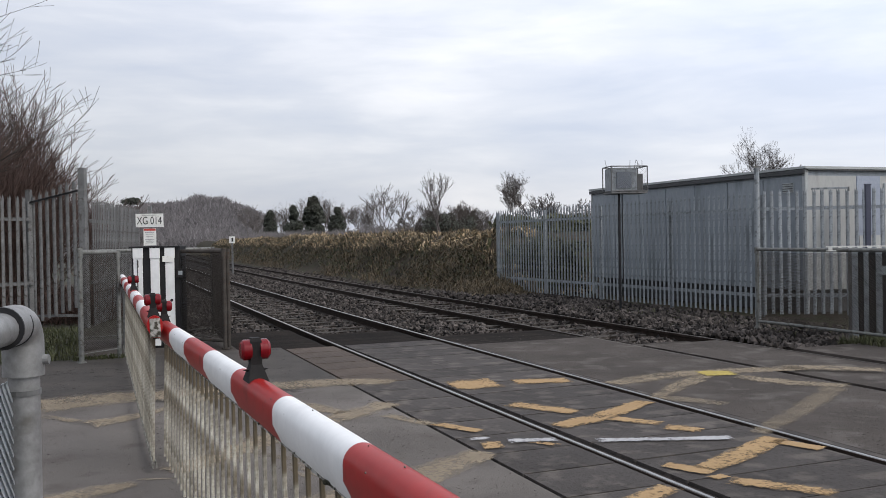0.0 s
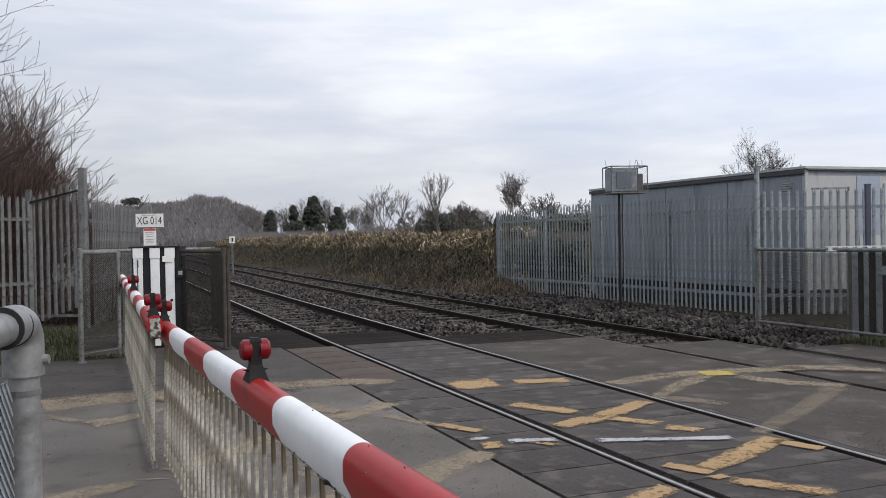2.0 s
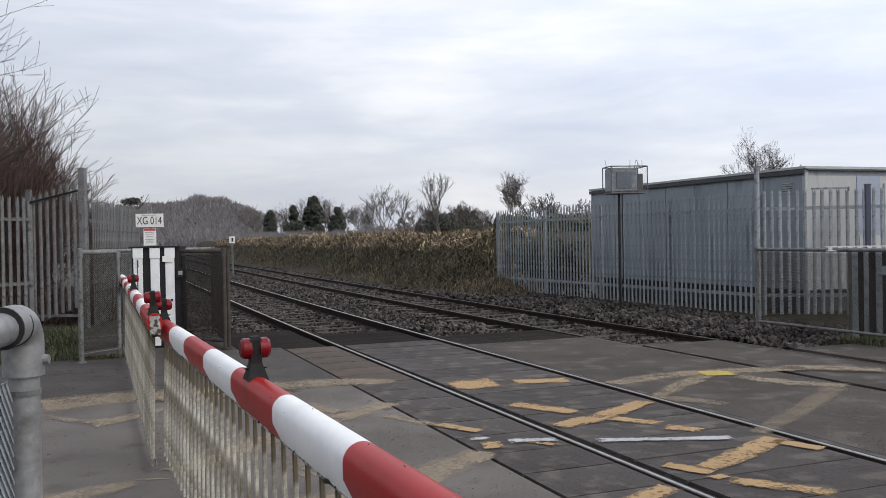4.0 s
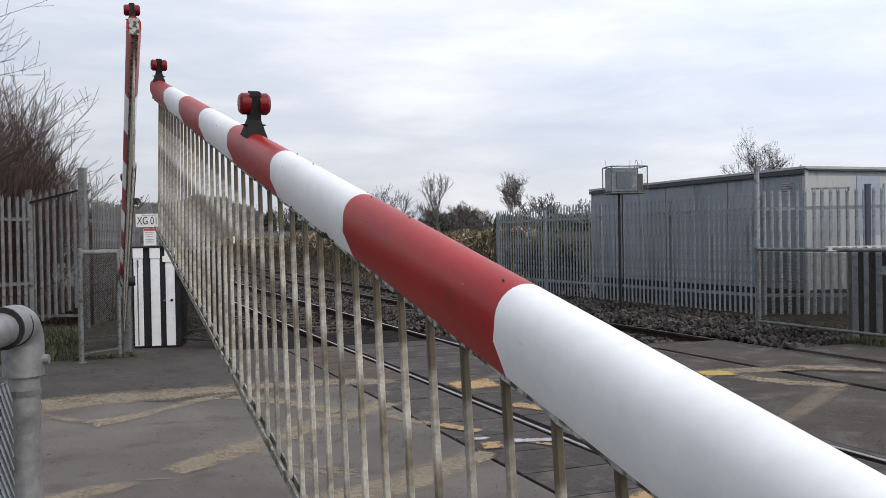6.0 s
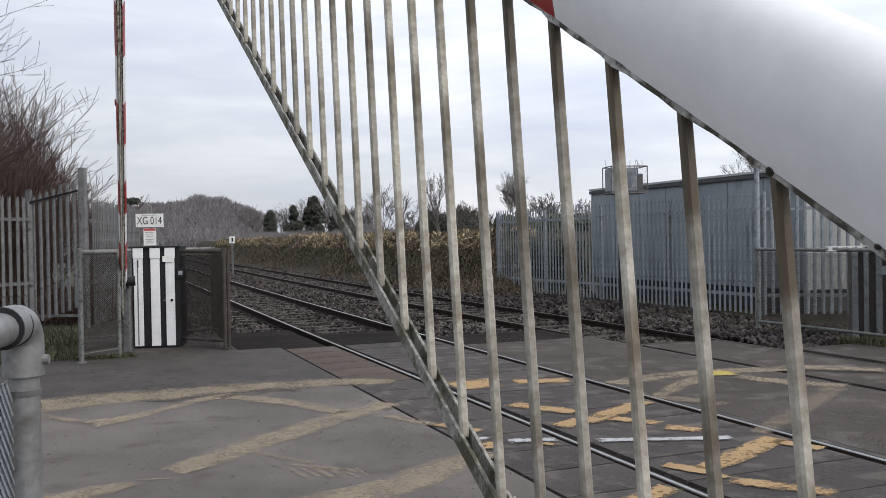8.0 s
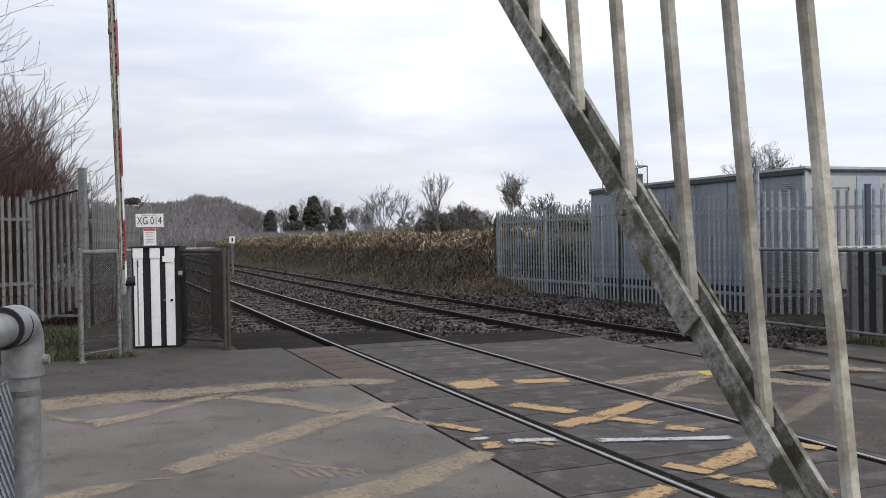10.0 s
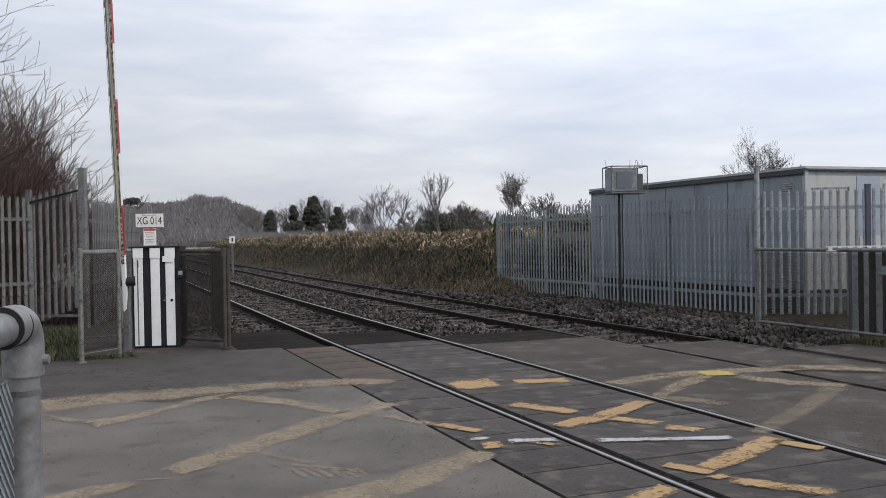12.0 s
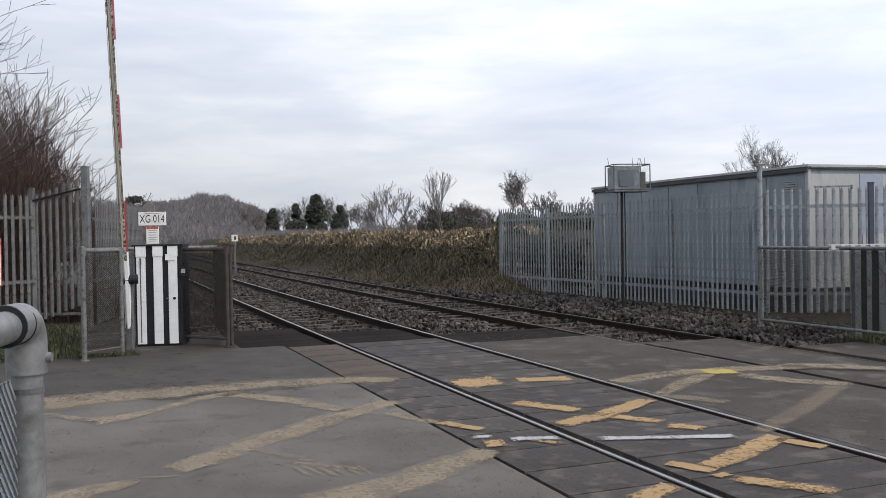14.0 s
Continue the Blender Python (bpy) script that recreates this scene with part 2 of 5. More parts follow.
EDGEFILM = paint("dark_edge_film", (0.022, 0.0185, 0.016), (0.07, 0.06, 0.052), 0.88, 0.43, 1.6)
TAN = paint("faded_yellow_paint", (0.215, 0.17, 0.115), (0.34, 0.275, 0.19), 0.62, 0.5, 7.0)
FAINT = paint("ghost_yellow_paint", (0.2, 0.16, 0.11), (0.3, 0.245, 0.17), 0.5, 0.515, 7.0)
ORANGE = paint("yellow_paint", (0.3, 0.19, 0.085), (0.42, 0.28, 0.135), 0.86, 0.485, 7.0)
FRESH = paint("fresh_yellow_paint", (0.38, 0.29, 0.06), (0.5, 0.4, 0.1), 0.8, 0.49, 7.0)
CHALK = paint("white_road_paint", (0.34, 0.34, 0.35), (0.48, 0.48, 0.49), 0.85, 0.48)


# ---- building kit ----
class Kit:
    """Collects corners and faces of one mesh."""

    def __init__(self):
        self.v, self.f = [], []
        self.top, self.trunk = -1, None

    def add(self, verts, faces):
        o = len(self.v)
        self.v += [tuple(p) for p in verts]
        self.f += [tuple(o + i for i in q) for q in faces]
        return self

    def box(self, c, s, m=None, bevel=0.0):
        x, y, z = (a / 2 for a in s)
        if bevel:
            b = min(bevel, x * 0.9, y * 0.9)
            ring = [(x - b, -y), (x, -y + b), (x, y - b), (x - b, y), (-x + b, y), (-x, y - b), (-x, -y + b), (-x + b, -y)]
            return self.prism(ring, -z, z, Matrix.Translation(c) @ (m or Matrix()))
        pts = [Vector((i * x, j * y, k * z)) for k in (-1, 1) for i, j in ((-1, -1), (1, -1), (1, 1), (-1, 1))]
        pts = [(m @ p if m else p) + Vector(c) for p in pts]
        return self.add(pts, [(3, 2, 1, 0), (4, 5, 6, 7), (0, 1, 5, 4), (1, 2, 6, 5), (2, 3, 7, 6), (3, 0, 4, 7)])

    def prism(self, ring, z0, z1, m=None):
        n = len(ring)
        pts = [Vector((x, y, z)) for z in (z0, z1) for x, y in ring]
        if m:
            pts = [m @ p for p in pts]
        return self.add(pts, [tuple(range(n))[::-1], tuple(range(n, 2 * n))] + [(i, (i + 1) % n, n + (i + 1) % n, n + i) for i in range(n)])

    def tube(self, a, b, r0, r1=None, seg=8, caps=True):
        a, b = Vector(a), Vector(b)
        r1 = r0 if r1 is None else r1
        d = (b - a).normalized()
        u = d.orthogonal().normalized()
        w = d.cross(u)
        pts = [c + (u * math.cos(t) + w * math.sin(t)) * r for c, r in ((a, r0), (b, r1)) for t in (2 * math.pi * i / seg for i in range(seg))]
        faces = [(i, (i + 1) % seg, seg + (i + 1) % seg, seg + i) for i in range(seg)]
        if caps:
            faces += [tuple(range(seg))[::-1], tuple(range(seg, 2 * seg))]
        return self.add(pts, faces)

    def quad(self, a, b, c, d):
        return self.add([a, b, c, d], [(0, 1, 2, 3)])

    def ball(self, c, r, m=None, rings=6, seg=10):
        pts, faces = [], []
        for i in range(rings + 1):
            t = math.pi * i / rings
            for j in range(seg):
                p = Vector((math.sin(t) * math.cos(2 * math.pi * j / seg) * r[0], math.sin(t) * math.sin(2 * math.pi * j / seg) * r[1], math.cos(t) * r[2]))
                pts.append(Vector(c) + (m @ p if m else p))
        for i in range(rings):
            for j in range(seg):
                k = (j + 1) % seg
                faces.append((i * seg + j, (i + 1) * seg + j, (i + 1) * seg + k, i * seg + k))
        return self.add(pts, faces)

    def mesh(self, name, material, smooth=False):
        me = bpy.data.meshes.new(name)
        me.from_pydata(self.v, [], self.f)
        me.materials.append(material)
        if smooth:
            me.polygons.foreach_set("use_smooth", [True] * len(me.polygons))
            me.set_sharp_from_angle(angle=radians(38))
        me.update()
        return me


def part(name, kit, material, parent, label="", m=None, smooth=False):
    data = kit.mesh(name, material, smooth) if isinstance(kit, Kit) else kit
    ob = new(name, data)
    ob.parent = parent
    if m is not None:
        ob.matrix_basis = m
    return tagged(ob, label) if label else ob


def thing(name, label, category, m=None, group="", kind=""):
    ob = new(name)
    ob.empty_display_size = 0.2
    if m is not None:
        ob.matrix_basis = m
    return tagged(ob, label, category, group, kind)


def solid(name, kit, material, label, category, group="", kind="", m=None, smooth=False):
    ob = new(name, kit.mesh(name, material, smooth))
    if m is not None:
        ob.matrix_basis = m
    return tagged(ob, label, category, group, kind)


def bend(s):
    return 0.00022 * s * s if s > 0 else 0.0


def W(n, s, z=0.0):
    """A place by its distance across the tracks, along them and up."""
    return Vector((n * math.cos(TRACK) - s * math.sin(TRACK), n * math.sin(TRACK) + s * math.cos(TRACK), z))


def TM(n, s, z=0.0, turn=0.0):
    """A pose there: x across the tracks, y along them."""
    p = W(n, s, z)
    return pose(p.x, p.y, p.z, 0, 0, math.degrees(TRACK) + turn)


# ---- ground, road and track bed ----
RAILS = (3.47, 5.11, 7.42, 8.93)
rng = random.Random(7)


def sheet(name, n0, n1, s0, s1, z, material, label, category, thick=0.12, curve=False):
    k = Kit()
    if curve:
        steps = 24
        for i in range(steps):
            a, b = s0 + (s1 - s0) * (i / steps) ** 1.6, s0 + (s1 - s0) * ((i + 1) / steps) ** 1.6
            k.quad(W(n0 + bend(a), a, z), W(n1 + bend(a), a, z), W(n1 + bend(b), b, z), W(n0 + bend(b), b, z))
    else:
        c = W((n0 + n1) / 2, (s0 + s1) / 2, z - thick / 2)
        k.box(c, (n1 - n0, s1 - s0, thick), Matrix.Rotation(TRACK, 3, "Z"))
    return solid(name, k, material, label, category, kind="structure")


ground_kit = Kit()
ground_kit.quad((-2500, -1500, -0.32), (2500, -1500, -0.32), (2500, 3500, -0.32), (-2500, 3500, -0.32))
solid("ground", ground_kit, GRASSLAND, "flat winter grassland reaching the horizon", "ground", kind="structure")
sheet("road", -24, 2.66, -8, 13.45, 0.0, ASPHALT, "worn grey asphalt road with faded yellow hatching", "road", 0.3)

def edge_film():
    """A thin film, darker than the asphalt, on the far edge of the road, with a ragged near rim."""
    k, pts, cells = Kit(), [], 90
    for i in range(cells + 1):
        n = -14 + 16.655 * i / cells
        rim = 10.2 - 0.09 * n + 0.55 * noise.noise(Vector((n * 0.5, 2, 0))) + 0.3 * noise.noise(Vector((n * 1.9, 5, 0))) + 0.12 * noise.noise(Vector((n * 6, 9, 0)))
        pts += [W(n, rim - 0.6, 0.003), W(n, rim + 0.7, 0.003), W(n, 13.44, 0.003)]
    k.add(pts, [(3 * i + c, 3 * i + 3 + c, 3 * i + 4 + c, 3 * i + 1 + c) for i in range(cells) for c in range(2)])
    ob = solid("road_edge_film", k, EDGEFILM, "darker film along the road edge", "road", kind="structure")
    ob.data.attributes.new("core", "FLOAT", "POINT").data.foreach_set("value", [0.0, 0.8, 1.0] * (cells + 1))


sheet("road_apron_middle", 5.24, 7.3, -8, 12.4, 0.0, CONCRETE, "worn asphalt between the two railway tracks", "road", 0.3)
sheet("road_apron_far_track", 7.53, 8.84, -8, 11.2, -0.02, CONCRETE, "asphalt infill between the far rails", "road", 0.3)
sheet("road_apron_far", 9.02, 24, -8, 9.8, -0.004, CONCRETE, "worn asphalt road beyond the tracks", "road", 0.3)
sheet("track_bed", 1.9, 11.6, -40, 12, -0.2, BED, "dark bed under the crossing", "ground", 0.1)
sheet("ballast", 1.4, 11.3, 11.8, 160, -0.2, BALLAST, "near black ballast bed under the tracks", "ground", curve=True)
sheet("verge", -30, 1.45, 13.45, 60, -0.03, GRASSLAND, "rough grass verge beside the road", "ground", 0.25)
sheet("pavement", -0.2, 2.05, 13.45, 16.2, -0.008, CONCRETE, "dark paved strip round the machine cabinet", "pavement", 0.3)
edge_film()
sheet("yard", 9.9, 40, 9.8, 26, -0.12, EARTH, "stony earth strip by the palisade fence", "ground", 0.1)


def rail_line(n, z, top):
    """One rail: foot, web and head, with a polished running surface."""
    rail = thing("rail", "rusty steel rail with a bright running surface", "rail", group="railway rails")
    body, head = Kit(), Kit()
    prof = [(-0.07, -0.16), (0.07, -0.16), (0.07, -0.148), (0.012, -0.13), (0.01, -0.045), (0.036, -0.035), (0.036, -0.003), (-0.036, -0.003), (-0.036, -0.035), (-0.01, -0.045), (-0.012, -0.13), (-0.07, -0.148)]
    stops = [-40, 0, 6, 12, 18, 24, 30, 38, 46, 56, 68, 80, 95, 110, 130, 160]
    for kit, ring in ((body, prof), (head, [(-0.022, -0.004), (0.008, -0.004), (0.006, 0.002), (-0.02, 0.002)])):
        c = len(ring)
        pts = [W(n + bend(s) + x, s, z + y) for s in stops for x, y in ring]
        kit.add(pts, [(i * c + j, i * c + (j + 1) % c, (i + 1) * c + (j + 1) % c, (i + 1) * c + j) for i in range(len(stops) - 1) for j in range(c)])
    part("rail_body", body, RAIL, rail)
    part("running_surface", head, top, rail, "worn steel rail top")


for n in RAILS:
    rail_line(n, 0.004 if n < 6 else -0.03, RAILTOP if n < 6 else RAILDULL)

sleeper_mesh = Kit().box((0, 0, 0), (2.6, 0.26, 0.14), bevel=0.03).mesh("sleeper", SLEEPER)
for c, first in ((4.29, 13.9), (8.18, 12.0)):
    for i in range(58):
        s = first + i * 0.68
        ob = tagged(new("sleeper", sleeper_mesh), "concrete railway sleeper half buried in ballast", "sleeper", "railway sleepers")
        ob.matrix_basis = TM(c + bend(s), s, -0.208 + rng.uniform(-0.012, 0.014))


def stones(count, n0, n1, s0, s1, z, size, seed):
    r = random.Random(seed)
    k = Kit()
    for _ in range(count):
        s = s0 + (s1 - s0) * r.random() ** 1.5
        n = r.uniform(n0, n1) + bend(s)
        near = min(abs(n - bend(s) - q) for q in RAILS)
        if near < 0.06:
            continue
        a = size * r.uniform(0.6, 1.5) * (1 + s / 60)
        p = W(n, s, z + r.uniform(-0.02, 0.04))
        m = Euler((r.uniform(0, 6), r.uniform(0, 6), r.uniform(0, 6))).to_matrix()
        pts = [m @ Vector((x * a * r.uniform(0.6, 1.1), y * a * r.uniform(0.6, 1.1), q * a * 0.7)) + p for x, y, q in ((1, 0, 0), (-1, 0.2, 0), (0, 1, 0), (0.1, -1, 0), (0, 0, 1), (0, 0.1, -1))]
        k.add(pts, [(0, 2, 4), (2, 1, 4), (1, 3, 4), (3, 0, 4), (2, 0, 5), (1, 2, 5), (3, 1, 5), (0, 3, 5)])
    return k


solid("ballast_stones", stones(26000, 1.7, 11.0, 12.3, 60, -0.185, 0.045, 3), STONE, "loose grey brown ballast stones between the rails", "ballast", kind="stuff")
solid("shoulder_stones", stones(5000, 9.4, 12.2, 9.9, 27, -0.1, 0.05, 4), STONE, "loose stones along the fence foot", "ballast", kind="stuff")


def road_grit(count, seed):
    """Loose chippings and worn aggregate on the road, where it is seen nearest."""
    r, k = random.Random(seed), Kit()
    for _ in range(count):
        s = 4.2 + 9.0 * r.random() ** 1.3
        n = r.uniform(-6.5, 2.62) if r.random() < 0.72 else r.uniform(5.3, 7.28)
        a = r.uniform(0.004, 0.011)
        p, t = W(n, s, 0.001), r.uniform(0, 6.3)
        x, y = Vector((math.cos(t), math.sin(t), 0)) * a, Vector((-math.sin(t), math.cos(t), 0)) * a * r.uniform(0.5, 1)
        k.add([p - x, p - y, p + x, p + y, p + Vector((0, 0, a * 0.5))], [(0, 1, 4), (1, 2, 4), (2, 3, 4), (3, 0, 4)])
    return k


solid("grit", road_grit(16000, 17), GRIT, "loose chippings and worn aggregate on the asphalt", "grit", kind="stuff")

# ---- bank with dry bracken ----
def bank_height(n, s):
    foot, crest = 10.2 + bend(s), 13.0 + bend(s)
    t = min(1.0, max(0.0, (n - foot) / (crest - foot)))
    rise = t * t * (3 - 2 * t)
    fade = min(1.0, max(0.0, (s - 23.5) / 4.0))
    lump = 0.22 * noise.noise(Vector((n * 0.6, s * 0.35, 0))) + 0.1 * noise.noise(Vector((n * 1.9, s * 1.3, 3)))
    return -0.16 + fade * rise * (1.84 + 1.5 * lump) + 0.06 * lump


bank_kit = Kit()
cols = [9.9, 10.4, 10.9, 11.4, 11.9, 12.4, 12.9, 13.6, 15, 18, 24, 40]
rows_s = [23 + 1.0 * i for i in range(60)] + [85, 90, 97, 105, 115, 130, 150, 180]
bank_pts = [W(n + bend(s), s, bank_height(n + bend(s), s)) for s in rows_s for n in cols]
nc = len(cols)
bank_kit.add(bank_pts, [(i * nc + j, i * nc + j + 1, (i + 1) * nc + j + 1, (i + 1) * nc + j) for i in range(len(rows_s) - 1) for j in range(nc - 1)])
solid("bank", bank_kit, EARTH, "earth railway bank overgrown with scrub", "bank", kind="structure", smooth=True)


def blades(count, where, length, width, seed, lean=0.6, droop=0.0):
    """Many narrow bent blades; where gives a place for a random source."""
    r = random.Random(seed)
    k = Kit()
    for _ in range(count):
        p = where(r)
        if p is None:
            continue
        L = length * r.uniform(0.5, 1.4)
        a = r.uniform(0, 6.283)
        d = Vector((math.cos(a) * lean * r.random(), math.sin(a) * lean * r.random(), 1)).normalized()
        side = Vector((-math.sin(a), math.cos(a), r.uniform(-0.3, 0.3))) * width * r.uniform(0.5, 1.3)
        q = p + d * L * 0.55
        tip = q + Vector((d.x * 1.8, d.y * 1.8, d.z - droop)) * L * 0.45
        k.add([p - side, p + side, q + side * 0.8, q - side * 0.8, tip], [(0, 1, 2, 3), (3, 2, 4)])
    return k


def on_bank(n0, n1, s0=23.5, s1=120, power=2.0):
    def where(r):
        s = s0 + (s1 - s0) * r.random() ** power
        n = r.uniform(n0, n1) + bend(s)
        patch = noise.noise(Vector((n * 0.5, s * 0.4, 7)))
        if r.random() > 0.55 + patch:
            return None
        return W(n, s, bank_height(n, s) - 0.04)
    return where


solid("bracken", blades(15000, on_bank(12.0, 14.0), 0.4, 0.034, 11, 1.6, 1.1), BRACKEN, "pale dead bracken along the bank crest", "bracken", kind="stuff")
solid("scrub", blades(42000, on_bank(10.4, 13.4), 0.5, 0.016, 12, 2.2, 1.5), SCRUB, "brown dead grass and scrub on the bank", "scrub", kind="stuff")
solid("brambles", blades(22000, on_bank(10.9, 13.5), 0.26, 0.042, 13, 1.8, 1.0), BRAMBLE, "low green brambles on the bank", "brambles", kind="stuff")


# ---- plants ----
def limbs(k, p, d, length, r, depth, rnd, spread, up, tips, min_r=0.004, seg=5):
    """A limb that bends, tapers and forks."""
    steps = 3 if depth > 1 else 2
    for i in range(steps):
        d = (d + Vector((rnd.uniform(-1, 1), rnd.uniform(-1, 1), rnd.uniform(-0.4, 1) * up)) * 0.24).normalized()
        q = p + d * length / steps
        kit = k.trunk if depth == k.top else k
        kit.tube(p, q, r, max(min_r, r * 0.86), seg if depth > 2 else 3, False)
        r = max(min_r, r * 0.86)
        p = q
        if depth > 0 and i < steps - 1 and rnd.random() < 0.75:
            e = (d + Vector((rnd.uniform(-1, 1), rnd.uniform(-1, 1), rnd.uniform(-0.2, 0.8) * up)) * spread).normalized()
            limbs(k, p, e, length * rnd.uniform(0.5, 0.75), r * 0.6, depth - 1, rnd, spread, up, tips, min_r, seg)
    if depth > 0:
        for _ in range(2 if rnd.random() < 0.7 else 3):
            e = (d + Vector((rnd.uniform(-1, 1), rnd.uniform(-1, 1), rnd.uniform(-0.3, 0.7) * up)) * spread).normalized()
            limbs(k, p, e, length * rnd.uniform(0.6, 0.82), r * 0.72, depth - 1, rnd, spread, up, tips, min_r, seg)
    else:
        tips.append(p)


def leaves(k, c, size, count, rnd, leaf):
    for _ in range(count):
        v = Vector((rnd.gauss(0, 1), rnd.gauss(0, 1), rnd.gauss(0, 1)))
        v = v.normalized() * rnd.random() ** 0.4
        p = Vector(c) + Vector((v.x * size[0], v.y * size[1], v.z * size[2]))
        a = Vector((rnd.uniform(-1, 1), rnd.uniform(-1, 1), rnd.uniform(-1, 1))).normalized() * leaf * rnd.uniform(0.6, 1.3)
        b = a.orthogonal().normalized() * leaf * rnd.uniform(0.5, 1.0)
        k.add([p - a, p + b, p + a, p - b], [(0, 1, 2, 3)])


def twigs(k, c, size, count, rnd, length, width):
    """Fine upward strokes about a place, as bare twigs are seen from far off."""
    for _ in range(count):
        p = Vector(c) + Vector((rnd.uniform(-1, 1) * size[0], rnd.uniform(-1, 1) * size[1], rnd.uniform(-1, 1) * size[2]))
        d = Vector((rnd.uniform(-0.8, 0.8), rnd.uniform(-0.3, 0.3), rnd.uniform(0.3, 1.0))).normalized() * length * rnd.uniform(0.5, 1.4)
        w = Vector((d.z, 0, -d.x)).normalized() * width
        k.add([p - w, p + w, p + d], [(0, 1, 2)])


def bare_tree(x, y, z, height, seed, depth=4, trunk=None, ivy=0.0, spread=0.75, up=0.6, material=None, label="bare winter tree", min_r=0.006, lean=0.0, leaf=0.16):
    rnd = random.Random(seed)
    tree = thing("tree", label, "tree", pose(x, y, z), "trees along the skyline")
    k, tips = Kit(), []
    k.top, k.trunk = depth, Kit()
    r = trunk or height * 0.018
    limbs(k, Vector((0, 0, 0)), Vector((lean, 0, 1)).normalized(), height * 0.42, r, depth, rnd, spread, up, tips, min_r)
    top = max(v[2] for v in k.v)
    for name, kit in (("trunk", k.trunk), ("crown", k)):
        ob = part(name, kit, material or BARK, tree)
        for v in ob.data.vertices:
            v.co *= height / top
    if ivy:
        crown = Kit()
        for i in range(int(16 * ivy) + 3):
            t = rnd.random()
            w = height * (0.11 if ivy > 1 else 0.15) * (0.5 + 1.1 * math.sin(math.pi * min(1, t * 0.85 + 0.12)))
            c = (rnd.uniform(-w, w) * 0.6, rnd.uniform(-w, w) * 0.6, height * (0.05 + 0.75 * t * min(1, ivy)))
            leaves(crown, c, (w * 0.7, w * 0.7, height * 0.09), 220, rnd, leaf)
        part("ivy", crown, IVY, tree, "dark evergreen ivy over the limbs")
    return tree


def skyline(px, base, top, dist, **kw):
    """A tree by its bearing, foot and top over the eye's level, as slopes, at a distance."""
    x = px * dist
    foot = 1.1 if x * math.cos(TRACK) + dist * math.sin(TRACK) < 39 else -0.33
    return bare_tree(x, dist, foot, EYE[2] + top * dist - foot, **kw)


# ---- barriers ----
def arm_profile(w, h):
    """Rounded top, straight flanks drawn in to a narrow lower lip."""
    ring = [(w / 2 * math.cos(t), h * 0.235 + w / 2 * math.sin(t)) for t in (math.pi * i / 14 for i in range(15))]
    return ring + [(-w / 2, -h * 0.05), (-w * 0.22, -h * 0.5), (w * 0.22, -h * 0.5), (w / 2, -h * 0.05)]


def band(r0, r1, h0=0.138):
    """A length of the arm between two distances from its pivot, running along y."""
    k = Kit()
    ring = arm_profile(0.1, h0)
    c = len(ring)
    stops = [r0, (r0 + r1) / 2, r1]
    k.add([(x, s, z) for s in stops for x, z in ring], [(i * c + j, i * c + (j + 1) % c, (i + 1) * c + (j + 1) % c, (i + 1) * c + j) for i in range(2) for j in range(c)] + [tuple(range(c))[::-1], tuple(range(2 * c, 3 * c))])
    return k


def lamp_on(arm, r):
    """A twin red warning lamp on a flared black bracket."""
    body = Kit()
    w0, w1, l0, l1 = 0.04, 0.021, 0.06, 0.028
    tiers = ((w0, l0, 0.068), (w1, l1, 0.132), (w1, l1 * 1.1, 0.22), (w1 * 0.8, l1 * 0.9, 0.234))
    pts = [(x * a, r + y * b, z) for a, b, z in tiers for x, y in ((-1, -1), (1, -1), (1, 1), (-1, 1))]
    faces = [(3, 2, 1, 0), (12, 13, 14, 15)] + [(4 * t + i, 4 * t + (i + 1) % 4, 4 * t + 4 + (i + 1) % 4, 4 * t + 4 + i) for t in range(3) for i in range(4)]
    body.add(pts, faces)
    body.add([(-0.02, r - 0.02, 0.115), (-0.05, r, 0.112), (-0.02, r + 0.02, 0.115), (-0.02, r, 0.1)], [(0, 1, 2), (0, 3, 1), (2, 1, 3)])
    body.add([(0.02, r - 0.02, 0.115), (0.05, r, 0.112), (0.02, r + 0.02, 0.115), (0.02, r, 0.1)], [(0, 2, 1), (0, 1, 3), (2, 3, 1)])
    part("lamp_bracket", body, LAMPBLACK, arm, "black plastic lamp bracket")
    for side in (-1, 1):
        k = Kit()
        k.tube((side * 0.016, r, 0.188), (side * 0.046, r, 0.188), 0.04, 0.04, 18)
        k.tube((side * 0.046, r, 0.188), (side * 0.056, r, 0.188), 0.04, 0.03, 18)
        part("lamp_lens", k, LENS, arm, "red lamp lens", smooth=True)


